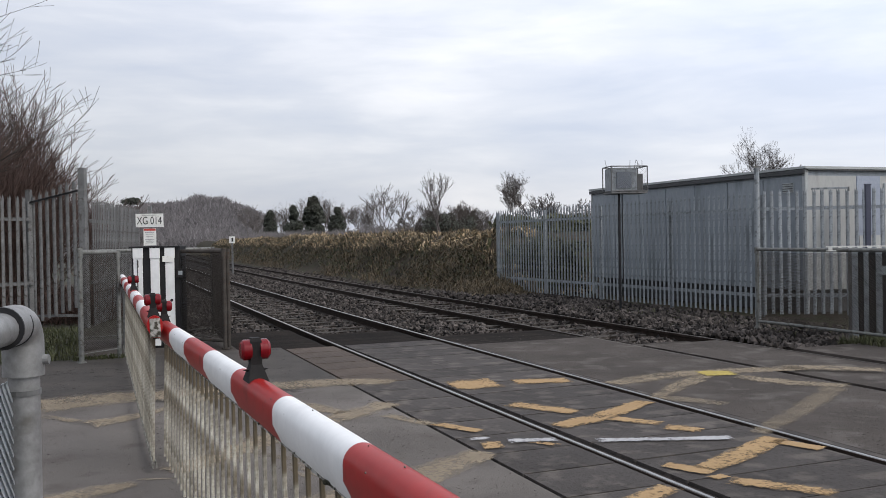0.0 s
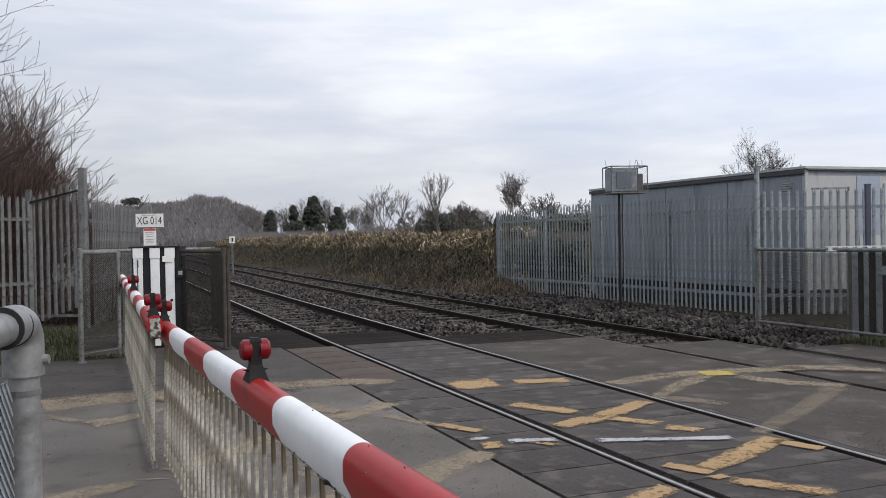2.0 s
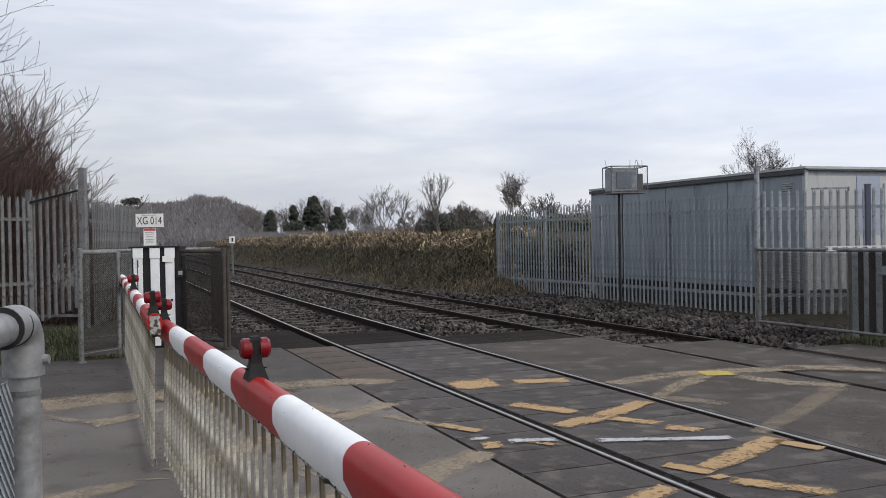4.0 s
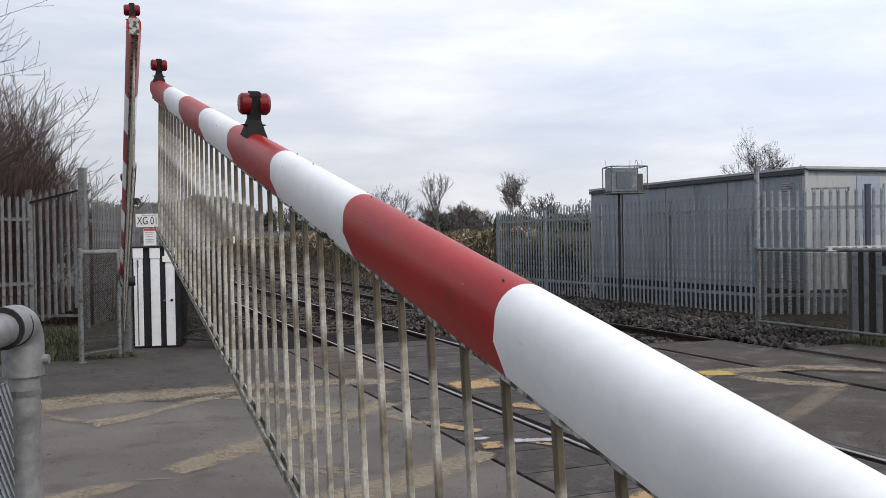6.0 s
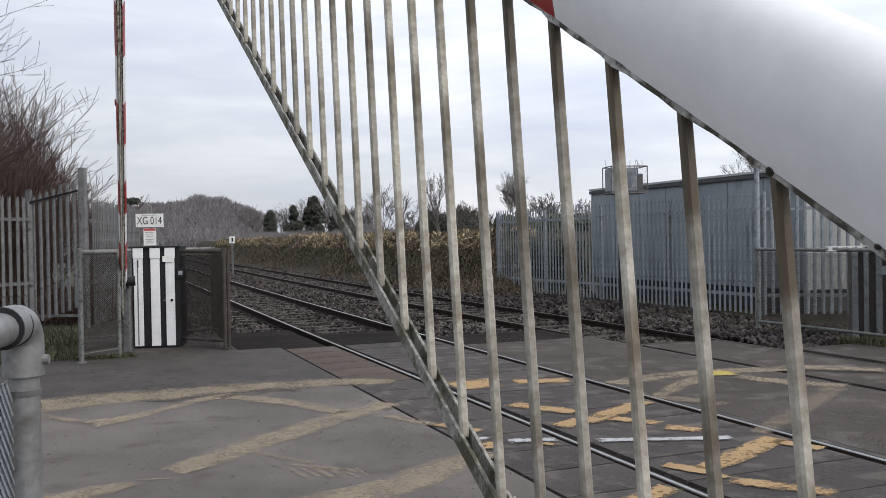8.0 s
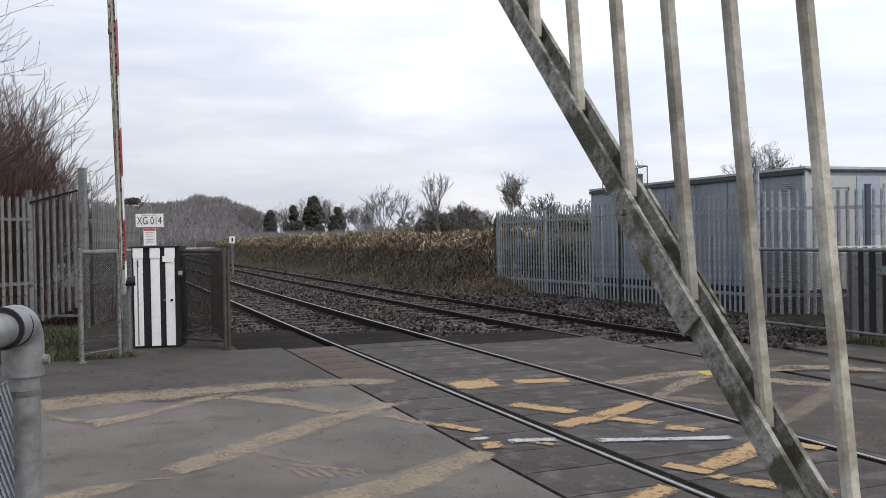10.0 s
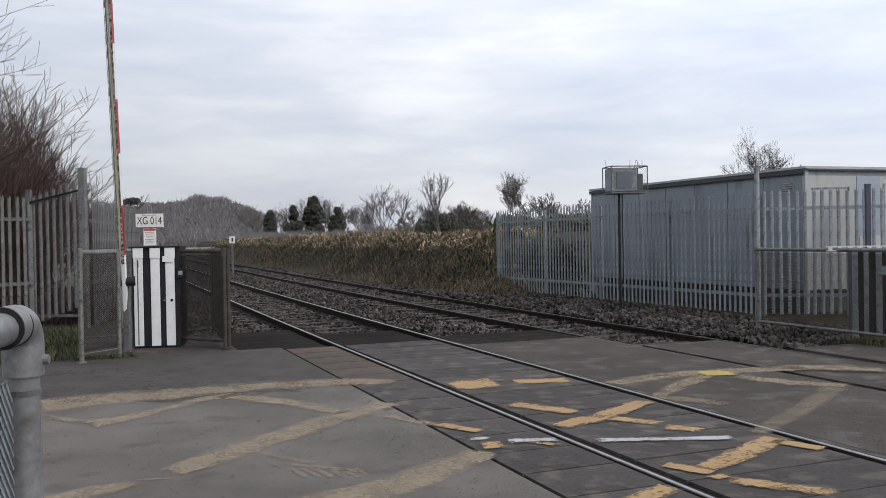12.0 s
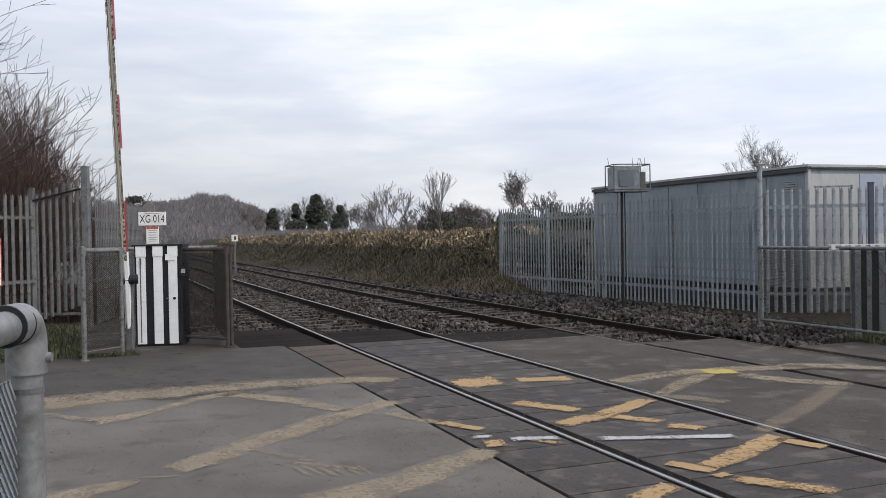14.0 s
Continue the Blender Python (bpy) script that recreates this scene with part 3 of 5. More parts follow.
def barrier(label, pivot, turn, lean, tip, edges, lamps, drop, slant, lat, first, pitch, angles, group, pedestal=True, root_at=-0.3, back=0.0, skew=0.0):
    """A lifting half barrier: striped arm, hanging bars that stay upright, bottom rail. angles: rows of seconds and degrees."""
    root = thing("barrier", label, "barrier", pose(pivot[0], pivot[1], 0), group)
    base = Matrix.Translation((0, 0, pivot[2])) @ pose(0, 0, 0, 0, 0, turn) @ pose(0, 0, 0, 0, lean, 0)
    if pedestal:
        part("pedestal", Kit().box((0, 0, 0), (0.34, 0.5, 0.9), bevel=0.03), WHITE, root, "white barrier machine", Matrix.Translation((0, 0, 0.45)) @ pose(0, 0, 0, 0, 0, turn) @ Matrix.Translation((0.26, -0.35, 0)))
    else:
        part("hub", Kit().tube((-0.16, 0, 0), (0.1, 0, 0), 0.07, 0.07, 14), BLACK, root, "dark pivot hub", base)
        part("hub_post", Kit().box((0, 0, 0.5), (0.1, 0.1, 1.0), bevel=0.01), GALV_DULL, root, "", pose(0.0, 0.12, 0))
    arm = part("arm", band(root_at, edges[0]), WHITE, root, "red and white striped boom", smooth=True)
    bounds = edges + [tip]
    for i in range(len(bounds) - 1):
        part("band", band(bounds[i], bounds[i + 1]), RED if i % 2 == 0 else WHITE, arm, "glossy red stripe" if i % 2 == 0 else "white stripe", smooth=True)
    lip, edge = Kit(), []
    steps = int((tip - 0.3) / 0.035)
    for i in range(steps + 1):
        y = 0.3 + (tip - 0.3) * i / steps
        ragged = 0.002 * noise.noise(Vector((y * 23, 1, 0))) + 0.004 * noise.noise(Vector((y * 61, 4, 0)))
        edge += [(-0.022, y, -0.062), (-0.022 - ragged, y, -0.076 - ragged), (0.022 + ragged, y, -0.076 - ragged), (0.022, y, -0.062)]
    lip.add(edge, [(4 * i + j, 4 * i + (j + 1) % 4, 4 * i + 4 + (j + 1) % 4, 4 * i + 4 + j) for i in range(steps) for j in range(4)])
    part("lip", lip, FLAKED, arm, "flaking grimy lower edge")
    tuft, tr = Kit(), random.Random(int(tip * 100))
    for _ in range(70):
        y = 0.35 + (tip - 0.4) * tr.random()
        r = tr.uniform(0.0025, 0.0065) * (1.3 if tr.random() < 0.2 else 0.8)
        tuft.ball((tr.choice((-1, 1)) * tr.uniform(0.018, 0.026), y, -0.07 + tr.uniform(-0.006, 0.012)), (r, r * tr.uniform(0.8, 2.2), r), rings=4, seg=6)
    tagged(part("moss_tufts", tuft, MOSS, arm, "dark moss along the lower edge"), kind="stuff")
    chips = Kit()
    for _ in range(26):
        y, t = 0.6 + (tip - 0.7) * tr.random(), tr.uniform(0.6, 2.9)
        c, q = Vector((0.0503 * math.cos(t), y, 0.138 * 0.245 + 0.0503 * math.sin(t))), tr.uniform(0.0012, 0.003)
        chips.ball(c, (q, q * 1.6, q), rings=4, seg=6)
    tagged(part("paint_chips", chips, FLAKED, arm, "small chips and specks in the paint"), kind="stuff")
    part("end_plate", Kit().box((0, tip + 0.004, 0.0), (0.07, 0.006, 0.13), bevel=0.002), FLAKED, arm, "pale end plate")
    for r in lamps:
        lamp_on(arm, r)
    jobs = [(arm, lambda a: base @ pose(0, 0, 0, a))]
    hinge = base @ Matrix.Translation((lat, back, -drop))
    swing = pose(0, 0, 0, 0, 0, math.degrees(-skew))
    count = int((tip - 0.06 - first) / pitch) + 1
    for i in range(count):
        r = first + i * pitch

        def ends(a, r=r):
            top = base @ pose(0, 0, 0, a) @ Vector((0, r, -0.072))
            low = hinge @ pose(0, 0, 0, a + slant) @ Vector((skew * r, r - 0.028, 0))
            return top, low

        def hang(a, r=r, ends=ends):
            top, low = ends(a)
            d = (top - low).normalized()
            x = base.to_3x3() @ Vector((1, 0, 0))
            y = d.cross(x).normalized()
            return Matrix.Translation(low) @ Matrix((y.cross(d), y, d)).transposed().to_4x4()

        top, low = ends(20.0)
        key = round((top - low).length, 2)
        if key not in bar_sizes:
            bar_sizes[key] = Kit().box((0, 0, key / 2), (0.0155, 0.0135, key), bevel=0.003).mesh("bar", SKIRTPAINT)
        jobs.append((part("bar", bar_sizes[key], None, root), hang))
    rail = Kit()
    run, mid_y = tip - 0.05 - first * 0.4, (tip - 0.05 + first * 0.4) / 2
    rail.box((-0.0125, mid_y, 0), (0.006, run, 0.029))
    rail.box((0.0125, mid_y, 0), (0.006, run, 0.029))
    low_rail = part("bottom_rail", rail, GRIME, root, "grimy white bottom rail")
    jobs.append((low_rail, lambda a: hinge @ pose(0, 0, 0, a + slant) @ swing))
    for side in (-1, 1):
        plate = Kit().box((side * 0.0175, 0, 0), (0.004, 0.2, 0.038), bevel=0.001)
        for y in (-0.08, 0.08):
            plate.tube((side * 0.0175, y, 0), (side * 0.024, y, 0), 0.006, 0.005, 6)
        splice = part("splice_plate", plate, GRIME, root, "bolted splice plate on the bottom rail")
        jobs.append((splice, lambda a: hinge @ pose(0, 0, 0, a + slant) @ swing @ Matrix.Translation((0, 2.02, -0.002))))
    moves.append((jobs, angles))
    return root


bar_sizes, moves = {}, []
NEAR_ANGLES = [(0, -0.96), (3.9, -0.96), (4.2, -0.35), (4.6, 1.5), (5.0, 4.0), (5.5, 8.05), (6.0, 12.58), (6.5, 16.9), (7.0, 21.4), (7.5, 25.7), (8.0, 30.5), (8.7, 36.3), (9.5, 43.2), (10.3, 50.5), (10.5, 52.65), (11.0, 58.1), (11.6, 63.5), (12.4, 71.0), (13.2, 76.5), (14.0, 79.0)]
FAR_ANGLES = [(0, -0.2), (3.9, -0.2), (4.2, 0.7), (4.6, 3.4), (5.0, 7.3), (5.5, 12.0), (6.0, 16.2), (6.5, 19.4), (7.0, 22.6), (7.5, 26.2), (8.0, 30.3), (8.7, 36.8), (9.5, 44.8), (10.3, 53.6), (10.5, 55.6), (11.0, 61.0), (11.6, 67.5), (12.5, 75.8), (13.2, 78.5), (14.0, 79.5)]
barrier("red and white striped lifting barrier with hanging bars", (0.784, -0.18, 1.057), 22.5, -0.66, 7.72,
        [1.764 + 0.827 * i for i in range(7)], (3.95, 7.55), 0.975, -0.32, 0.022, 0.973, 0.1682, NEAR_ANGLES, "crossing barriers", back=-0.015, skew=-0.0081)
barrier("striped lifting barrier beside the machine cabinet", (-4.668, 13.187, 1.04), 200.99, 2.25, 7.5,
        [0.42 + 0.75 * i for i in range(9)], (3.9, 7.4), 0.895, -0.5, 0.055, 0.95, 0.168, FAR_ANGLES, "crossing barriers", pedestal=False, root_at=-0.72)


# ---- fences ----
def pale_mesh(height, material):
    """A folded steel pale with a splayed triple point."""
    k = Kit()
    w, d = 0.034, 0.012
    xs, ys = (-w, -w * 0.45, w * 0.45, w), (0.0, d, d, 0.0)
    k.add([(x, y, z) for z in (0.0, height - 0.1) for x, y in zip(xs, ys)] + [(-w * 1.0, -0.004, height - 0.03), (0, d, height), (w * 1.0, -0.004, height - 0.03), (-w * 0.4, d, height - 0.08), (w * 0.4, d, height - 0.08)],
          [(0, 1, 5, 4), (1, 2, 6, 5), (2, 3, 7, 6), (4, 5, 11, 8), (5, 6, 12, 9, 11), (6, 7, 10, 12)])
    k.add([(x, y - 0.003, z) for z in (0.0, height - 0.1) for x, y in zip(xs, ys)], [(4, 5, 1, 0), (5, 6, 2, 1), (6, 7, 3, 2)])
    return k.mesh("pale", material)


def palisade(label, a, b, height, material, pitch=0.152, posts=2.75, z=-0.06, post_extra=-0.05, rails=(0.36, 0.84), turn_out=1):
    """A straight run of steel palisade from a to b, as a thing whose pales, posts and rails are parts."""
    a, b = Vector(a), Vector(b)
    run = (b - a).length
    ang = math.degrees(math.atan2(b.y - a.y, b.x - a.x))
    fence = thing("palisade_fence", label, "fence", pose(a.x, a.y, z, 0, 0, ang), "palisade fences")
    pale = pale_mesh(height, material)
    r = random.Random(int(run * 100))
    for i in range(int(run / pitch)):
        part("pale", pale, None, fence, "", pose(i * pitch + 0.06, -0.03 * turn_out, 0.06 + r.uniform(-0.008, 0.008), 0, r.uniform(-0.35, 0.35), r.uniform(-2, 2) + (180 if turn_out > 0 else 0)))
    for f in rails:
        part("cross_rail", Kit().box((run / 2, 0.0, height * f), (run, 0.045, 0.045)).box((run / 2, 0.022, height * f + 0.02), (run, 0.006, 0.05)), material, fence)
    n = max(1, round(run / posts))
    for i in range(n + 1):
        part("post", Kit().box((run * i / n, 0.07, (height + post_extra) / 2), (0.1, 0.05, height + post_extra), bevel=0.008), material, fence)
    return fence


palisade("pale blue grey galvanised palisade fence beside the track", W(11.8, 25.4), W(12.25, 14.2), 2.44, GALV, rails=(0.17, 0.86))
palisade("pale grey galvanised palisade fence before the equipment hut", W(12.25, 14.15), W(15.6, 11.9), 2.44, GALV, rails=(0.17, 0.86), turn_out=1)


def mesh_wires(k, w, h, gap, r):
    """Diamond wires filling a panel w wide and h high, in the x z plane."""
    steps = int((w + h) / gap)
    for i in range(1, steps):
        c = i * gap
        x0, z0 = (c, 0.0) if c <= w else (w, c - w)
        x1, z1 = (0.0, c) if c <= h else (c - h, h)
        for flip in (False, True):
            a, b = (x0, z0), (x1, z1)
            if flip:
                a, b = (w - a[0], a[1]), (w - b[0], b[1])
            k.tube((a[0], 0.002 if flip else -0.002, a[1]), (b[0], 0.002 if flip else -0.002, b[1]), r, r, 3, False)
    return k


def pipe_panel(label, a, b, height, material, wire, gap=0.045, wire_r=0.0016, z=0.0, pipe=0.03, group="mesh guard fences", posts=(0, 1), low=0.12, low_pipe=0.8):
    """A bay of tubular guard fence: posts, top and bottom rail with elbow fittings, and a wire mesh infill."""
    a, b = Vector(a), Vector(b)
    run = (b - a).length
    fence = thing("guard_fence", label, "fence", pose(a.x, a.y, z, 0, 0, math.degrees(math.atan2(b.y - a.y, b.x - a.x))), group)
    for i in posts:
        k = Kit().tube((run * i, 0, 0), (run * i, 0, height - 0.03), pipe, pipe, 12)
        k.tube((run * i, 0, height - 0.09), (run * i, 0, height + 0.012), pipe * 1.35, pipe * 1.35, 12)
        k.tube((run * i, 0, 0), (run * i, 0, 0.02), pipe * 2.0, pipe * 1.9, 12)
        part("post", k, material, fence, smooth=False)
    part("top_rail", Kit().tube((-0.01, 0, height - 0.02), (run + 0.01, 0, height - 0.02), pipe, pipe, 12), material, fence)
    part("bottom_rail", Kit().tube((0, 0, low), (run, 0, low), pipe * low_pipe, pipe * low_pipe, 10), material, fence)
    wires = mesh_wires(Kit(), run - 0.06, height - low - 0.1, gap, wire_r)
    part("mesh_infill", wires, wire, fence, "woven wire mesh", pose(0.03, 0, low + 0.03))
    return fence


# guard rails on the road's far edge, round the barrier machine
pipe_panel("grey tubular guard fence with dark mesh infill", W(-0.09, 13.06), W(0.4, 13.52), 1.5, OLDPIPE, DARKWIRE, gap=0.03, wire_r=0.0022, low_pipe=0.25)
pipe_panel("dull tubular guard fence behind the cabinet", W(-0.1, 13.1), W(-0.1, 15.3), 1.53, OLDPIPE, DARKWIRE, gap=0.03, wire_r=0.0022, low_pipe=0.25)
pipe_panel("dark rusty mesh guard fence beside the track", W(1.89, 13.7), W(1.3, 14.5), 1.48, RUSTY, DARKWIRE, gap=0.024, wire_r=0.003)
pipe_panel("dark mesh guard fence behind the cabinet", W(1.95, 13.75), W(2.0, 15.9), 1.48, RUSTY, DARKWIRE, gap=0.024, wire_r=0.003)
pipe_panel("tubular guard fence closing the enclosure", W(-0.1, 15.3), W(2.0, 15.9), 1.5, OLDPIPE, DARKWIRE, gap=0.03, wire_r=0.0022, low_pipe=0.25)
# far side of the crossing
pipe_panel("tubular guard fence with mesh on the far side", W(10.6, 12.35), W(10.57, 9.6), 1.36, OLDPIPE, DARKWIRE, gap=0.024, wire_r=0.0024, z=-0.03)
pipe_panel("tubular guard fence with mesh on the far side", W(10.57, 9.6), W(10.55, 7.2), 1.36, OLDPIPE, DARKWIRE, gap=0.024, wire_r=0.0024, z=-0.03, posts=(1,))
# beside the camera
near = thing("pipe_railing", "thick galvanised pipe railing with expanded mesh beside the road", "railing", TM(-0.092, 1.493, 0.004, -104))
part("post", Kit().tube((0, 0, 0), (0, 0, 1.42), 0.0225, 0.0225, 24), PIPE, near, smooth=True)
part("top_rail", Kit().tube((0.05, 0, 1.472), (2.9, 0, 1.472), 0.0235, 0.0235, 24), PIPE, near, smooth=True)
part("bottom_rail", Kit().tube((0, 0, 0.14), (2.9, 0, 0.14), 0.02, 0.02, 16), PIPE, near, smooth=True)
part("post", Kit().tube((2.9, 0, 0), (2.9, 0, 1.49), 0.0225, 0.0225, 16), PIPE, near, smooth=True)
bends = [(0.034 - 0.034 * math.cos(t), 1.44 + 0.034 * math.sin(t)) for t in (math.pi / 2 * i / 8 for i in range(9))]
rings = [(Vector((0, 0, 1.395)), 0.0), (Vector((0, 0, 1.43)), 0.0)] + [(Vector((x, 0, z)), math.pi / 2 * i / 8) for i, (x, z) in enumerate(bends)] + [(Vector((0.085, 0, 1.474)), math.pi / 2)]
fit_pts = [c + Vector((math.cos(t) * math.cos(a), math.sin(a), -math.sin(t) * math.cos(a))) * 0.0296 for c, t in rings for a in (2 * math.pi * i / 24 for i in range(24))]
fit = Kit().add(fit_pts, [(i * 24 + j, i * 24 + (j + 1) % 24, (i + 1) * 24 + (j + 1) % 24, (i + 1) * 24 + j) for i in range(len(rings) - 1) for j in range(24)] + [tuple(range(24))[::-1]])
part("elbow_fitting", fit, PIPE, near, "galvanised elbow clamp", smooth=True)
part("set_screw", Kit().tube((0.0, 0.02, 1.418), (0.0, 0.037, 1.418), 0.009, 0.007, 12), PIPE, near)
for x in (0.045, 0.085):
    part("joint_ring", Kit().tube((x, 0, 1.473), (x + 0.0035, 0, 1.473), 0.0302, 0.0302, 24), BLACK, near, "dark joint line")
part("mesh_infill", mesh_wires(Kit(), 1.5, 1.0, 0.0165, 0.0026), GALV, near, "expanded steel mesh", pose(0.024, -0.012, 0.17) @ Matrix.Diagonal((1, 1, 1.22, 1)))
for z in (1.37, 1.2, 0.8):
    clip = Kit().tube((0, 0, z - 0.004), (0, 0, z + 0.004), 0.0245, 0.0245, 20).tube((0.03, -0.016, z), (-0.026, -0.026, z + 0.002), 0.0032, 0.0032, 8)
    part("mesh_clip", clip, GALV_DULL, near, "bolted band clip")

# left palisade with a gate leaf and its tall post
palisade("weathered grey palisade fence backed by shrubs", (-9.6, 14.6, 0), (-7.9, 17.4, 0), 2.55, GALV_DULL, posts=1.7)
palisade("grey palisade fence running back along the railway", (-6.85, 17.6, 0), (-7.6, 22.6, 0), 2.5, GALV_DULL)
gate = thing("palisade_gate", "grey steel palisade gate leaf hung on a tall post", "gate", pose(-7.98, 17.5, 0.0))
gate_pale = pale_mesh(2.5, GALV_DULL)
for i in range(7):
    part("pale", gate_pale, None, gate, "", pose(0.08 + i * 0.132, -0.03, 0.08 + 0.048 * i, 0, 0, 180))
part("top_bar", Kit().box((0.48, -0.07, 2.52), (1.0, 0.04, 0.035), Matrix.Rotation(radians(-13), 3, "Y")), BLACK, gate, "dark sloping gate bar")
part("bottom_bar", Kit().box((0.48, 0.0, 0.22), (0.98, 0.04, 0.05)), GALV_DULL, gate)
part("gate_post", Kit().box((1.03, 0, 1.5), (0.13, 0.13, 3.1), bevel=0.01).box((1.03, 0, 3.06), (0.15, 0.15, 0.02)), GALV_DULL, gate, "tall square gate post")
part("gate_post", Kit().box((-0.02, 0, 1.33), (0.1, 0.1, 2.68), bevel=0.01), GALV_DULL, gate)


# ---- machine cabinet, signs ----
def cabinet():
    c = thing("machine_cabinet", "black and white striped barrier machine cabinet", "cabinet", TM(0.66, 14.5, 0.0, -15))
    part("body", Kit().box((0.32, 0.3, 0.78), (0.72, 0.56, 1.5), bevel=0.02), BLACK, c, "black steel cabinet body")
    part("plinth", Kit().box((0.32, 0.3, 0.02), (0.68, 0.52, 0.06)), BLACK, c)
    for i, x in enumerate((0.06, 0.31, 0.53)):
        part("stripe", Kit().box((x, 0.01, 0.7), (0.135, 0.02, 1.34), bevel=0.004), WHITE, c, "white painted stripe")
        part("stripe_top", Kit().box((x, 0.005, 1.45), (0.15, 0.034, 0.17), bevel=0.004), WHITE, c, "white stripe on the lid")
    part("groove", Kit().box((0.052, -0.002, 0.7), (0.016, 0.006, 1.3)), GALV_DULL, c)
    part("lid", Kit().box((0.31, 0.28, 1.535), (0.76, 0.6, 0.025), bevel=0.01), BLACK, c)
    part("lock", Kit().tube((0.55, -0.012, 0.72), (0.55, 0.01, 0.72), 0.022, 0.022, 12), BLACK, c, "black round lock")
    part("lock", Kit().tube((0.44, -0.012, 0.72), (0.44, 0.01, 0.72), 0.014, 0.014, 12), GALV_DULL, c)
    part("plate", Kit().box((0.5, -0.012, 1.35), (0.15, 0.008, 0.09)), SIGNWHITE, c, "small pale plate")
    part("handle", Kit().box((0.06, -0.018, 1.28), (0.02, 0.03, 0.1), bevel=0.006), GALV_DULL, c)
    return c


cabinet()
side_box = thing("switch_box", "small black box on the guard rail", "box", TM(1.32, 14.35, 1.05))
part("case", Kit().box((0, 0, 0.08), (0.11, 0.1, 0.13), bevel=0.015), BLACK, side_box)
part("window", Kit().box((0, -0.052, 0.085), (0.06, 0.006, 0.06)), GALV, side_box)


def text(body, size, material, parent, m, name="lettering"):
    cu = bpy.data.curves.new(name, "FONT")
    cu.body, cu.size, cu.align_x, cu.align_y, cu.extrude = body, size, "CENTER", "CENTER", 0.0015
    cu.materials.append(material)
    tmp = new(name, cu)
    data = bpy.data.meshes.new_from_object(tmp.evaluated_get(bpy.context.evaluated_depsgraph_get()))
    bpy.data.objects.remove(tmp)
    ob = new(name, data)
    ob.parent, ob.matrix_basis = parent, m
    return ob


sign = thing("crossing_sign", "white XG 014 crossing identity sign on a post", "sign", pose(-5.02, 15.5, 0.0, 0, 0, 6))
part("sign_post", Kit().box((0, 0.05, 1.08), (0.06, 0.04, 2.3)), GALV_DULL, sign)
part("sign_plate", Kit().box((0, 0, 1.985), (0.46, 0.025, 0.23), bevel=0.004), SIGNWHITE, sign, "white plate with black letters")
text("XG 014", 0.19, INK, sign, pose(0, -0.016, 1.975, 90, 0, 0) @ Matrix.Diagonal((0.68, 1, 1, 1)))
part("print_line", Kit().box((0.0, -0.015, 2.075), (0.24, 0.004, 0.012)), GREYINK, sign)
part("notice", Kit().box((0, 0, 1.70), (0.21, 0.02, 0.29), bevel=0.003), SIGNWHITE, sign, "small white notice with a red heading")
part("heading", Kit().box((0, -0.012, 1.825), (0.2, 0.004, 0.035)), SIGNBACK, sign)
for i, z in enumerate((1.78, 1.75, 1.705, 1.66, 1.63, 1.6)):
    part("print_line", Kit().box((0, -0.012, z), (0.15 - 0.02 * (i % 3), 0.004, 0.012)), GREYINK, sign)


def red_sign(x, y, z, w, h):
    s = thing("warning_sign", "white sign with a red border on the fence", "sign", pose(x, y, z, 0, 0, 25))
    part("border", Kit().box((0, 0.006, 0), (w, 0.012, h), bevel=0.004), SIGNBACK, s, "red border")
    part("face", Kit().box((0, -0.004, 0), (w - 0.03, 0.012, h - 0.03)), SIGNWHITE, s, "plain white face")


red_sign(-7.46, 14.6, 1.3, 0.5, 0.78)
board_post = thing("sign_post", "grey steel post carrying a red bordered sign", "post", pose(-7.5, 14.68, -0.03))
part("shaft", Kit().box((0, 0, 0.9), (0.07, 0.07, 1.8), bevel=0.008), GALV_DULL, board_post)


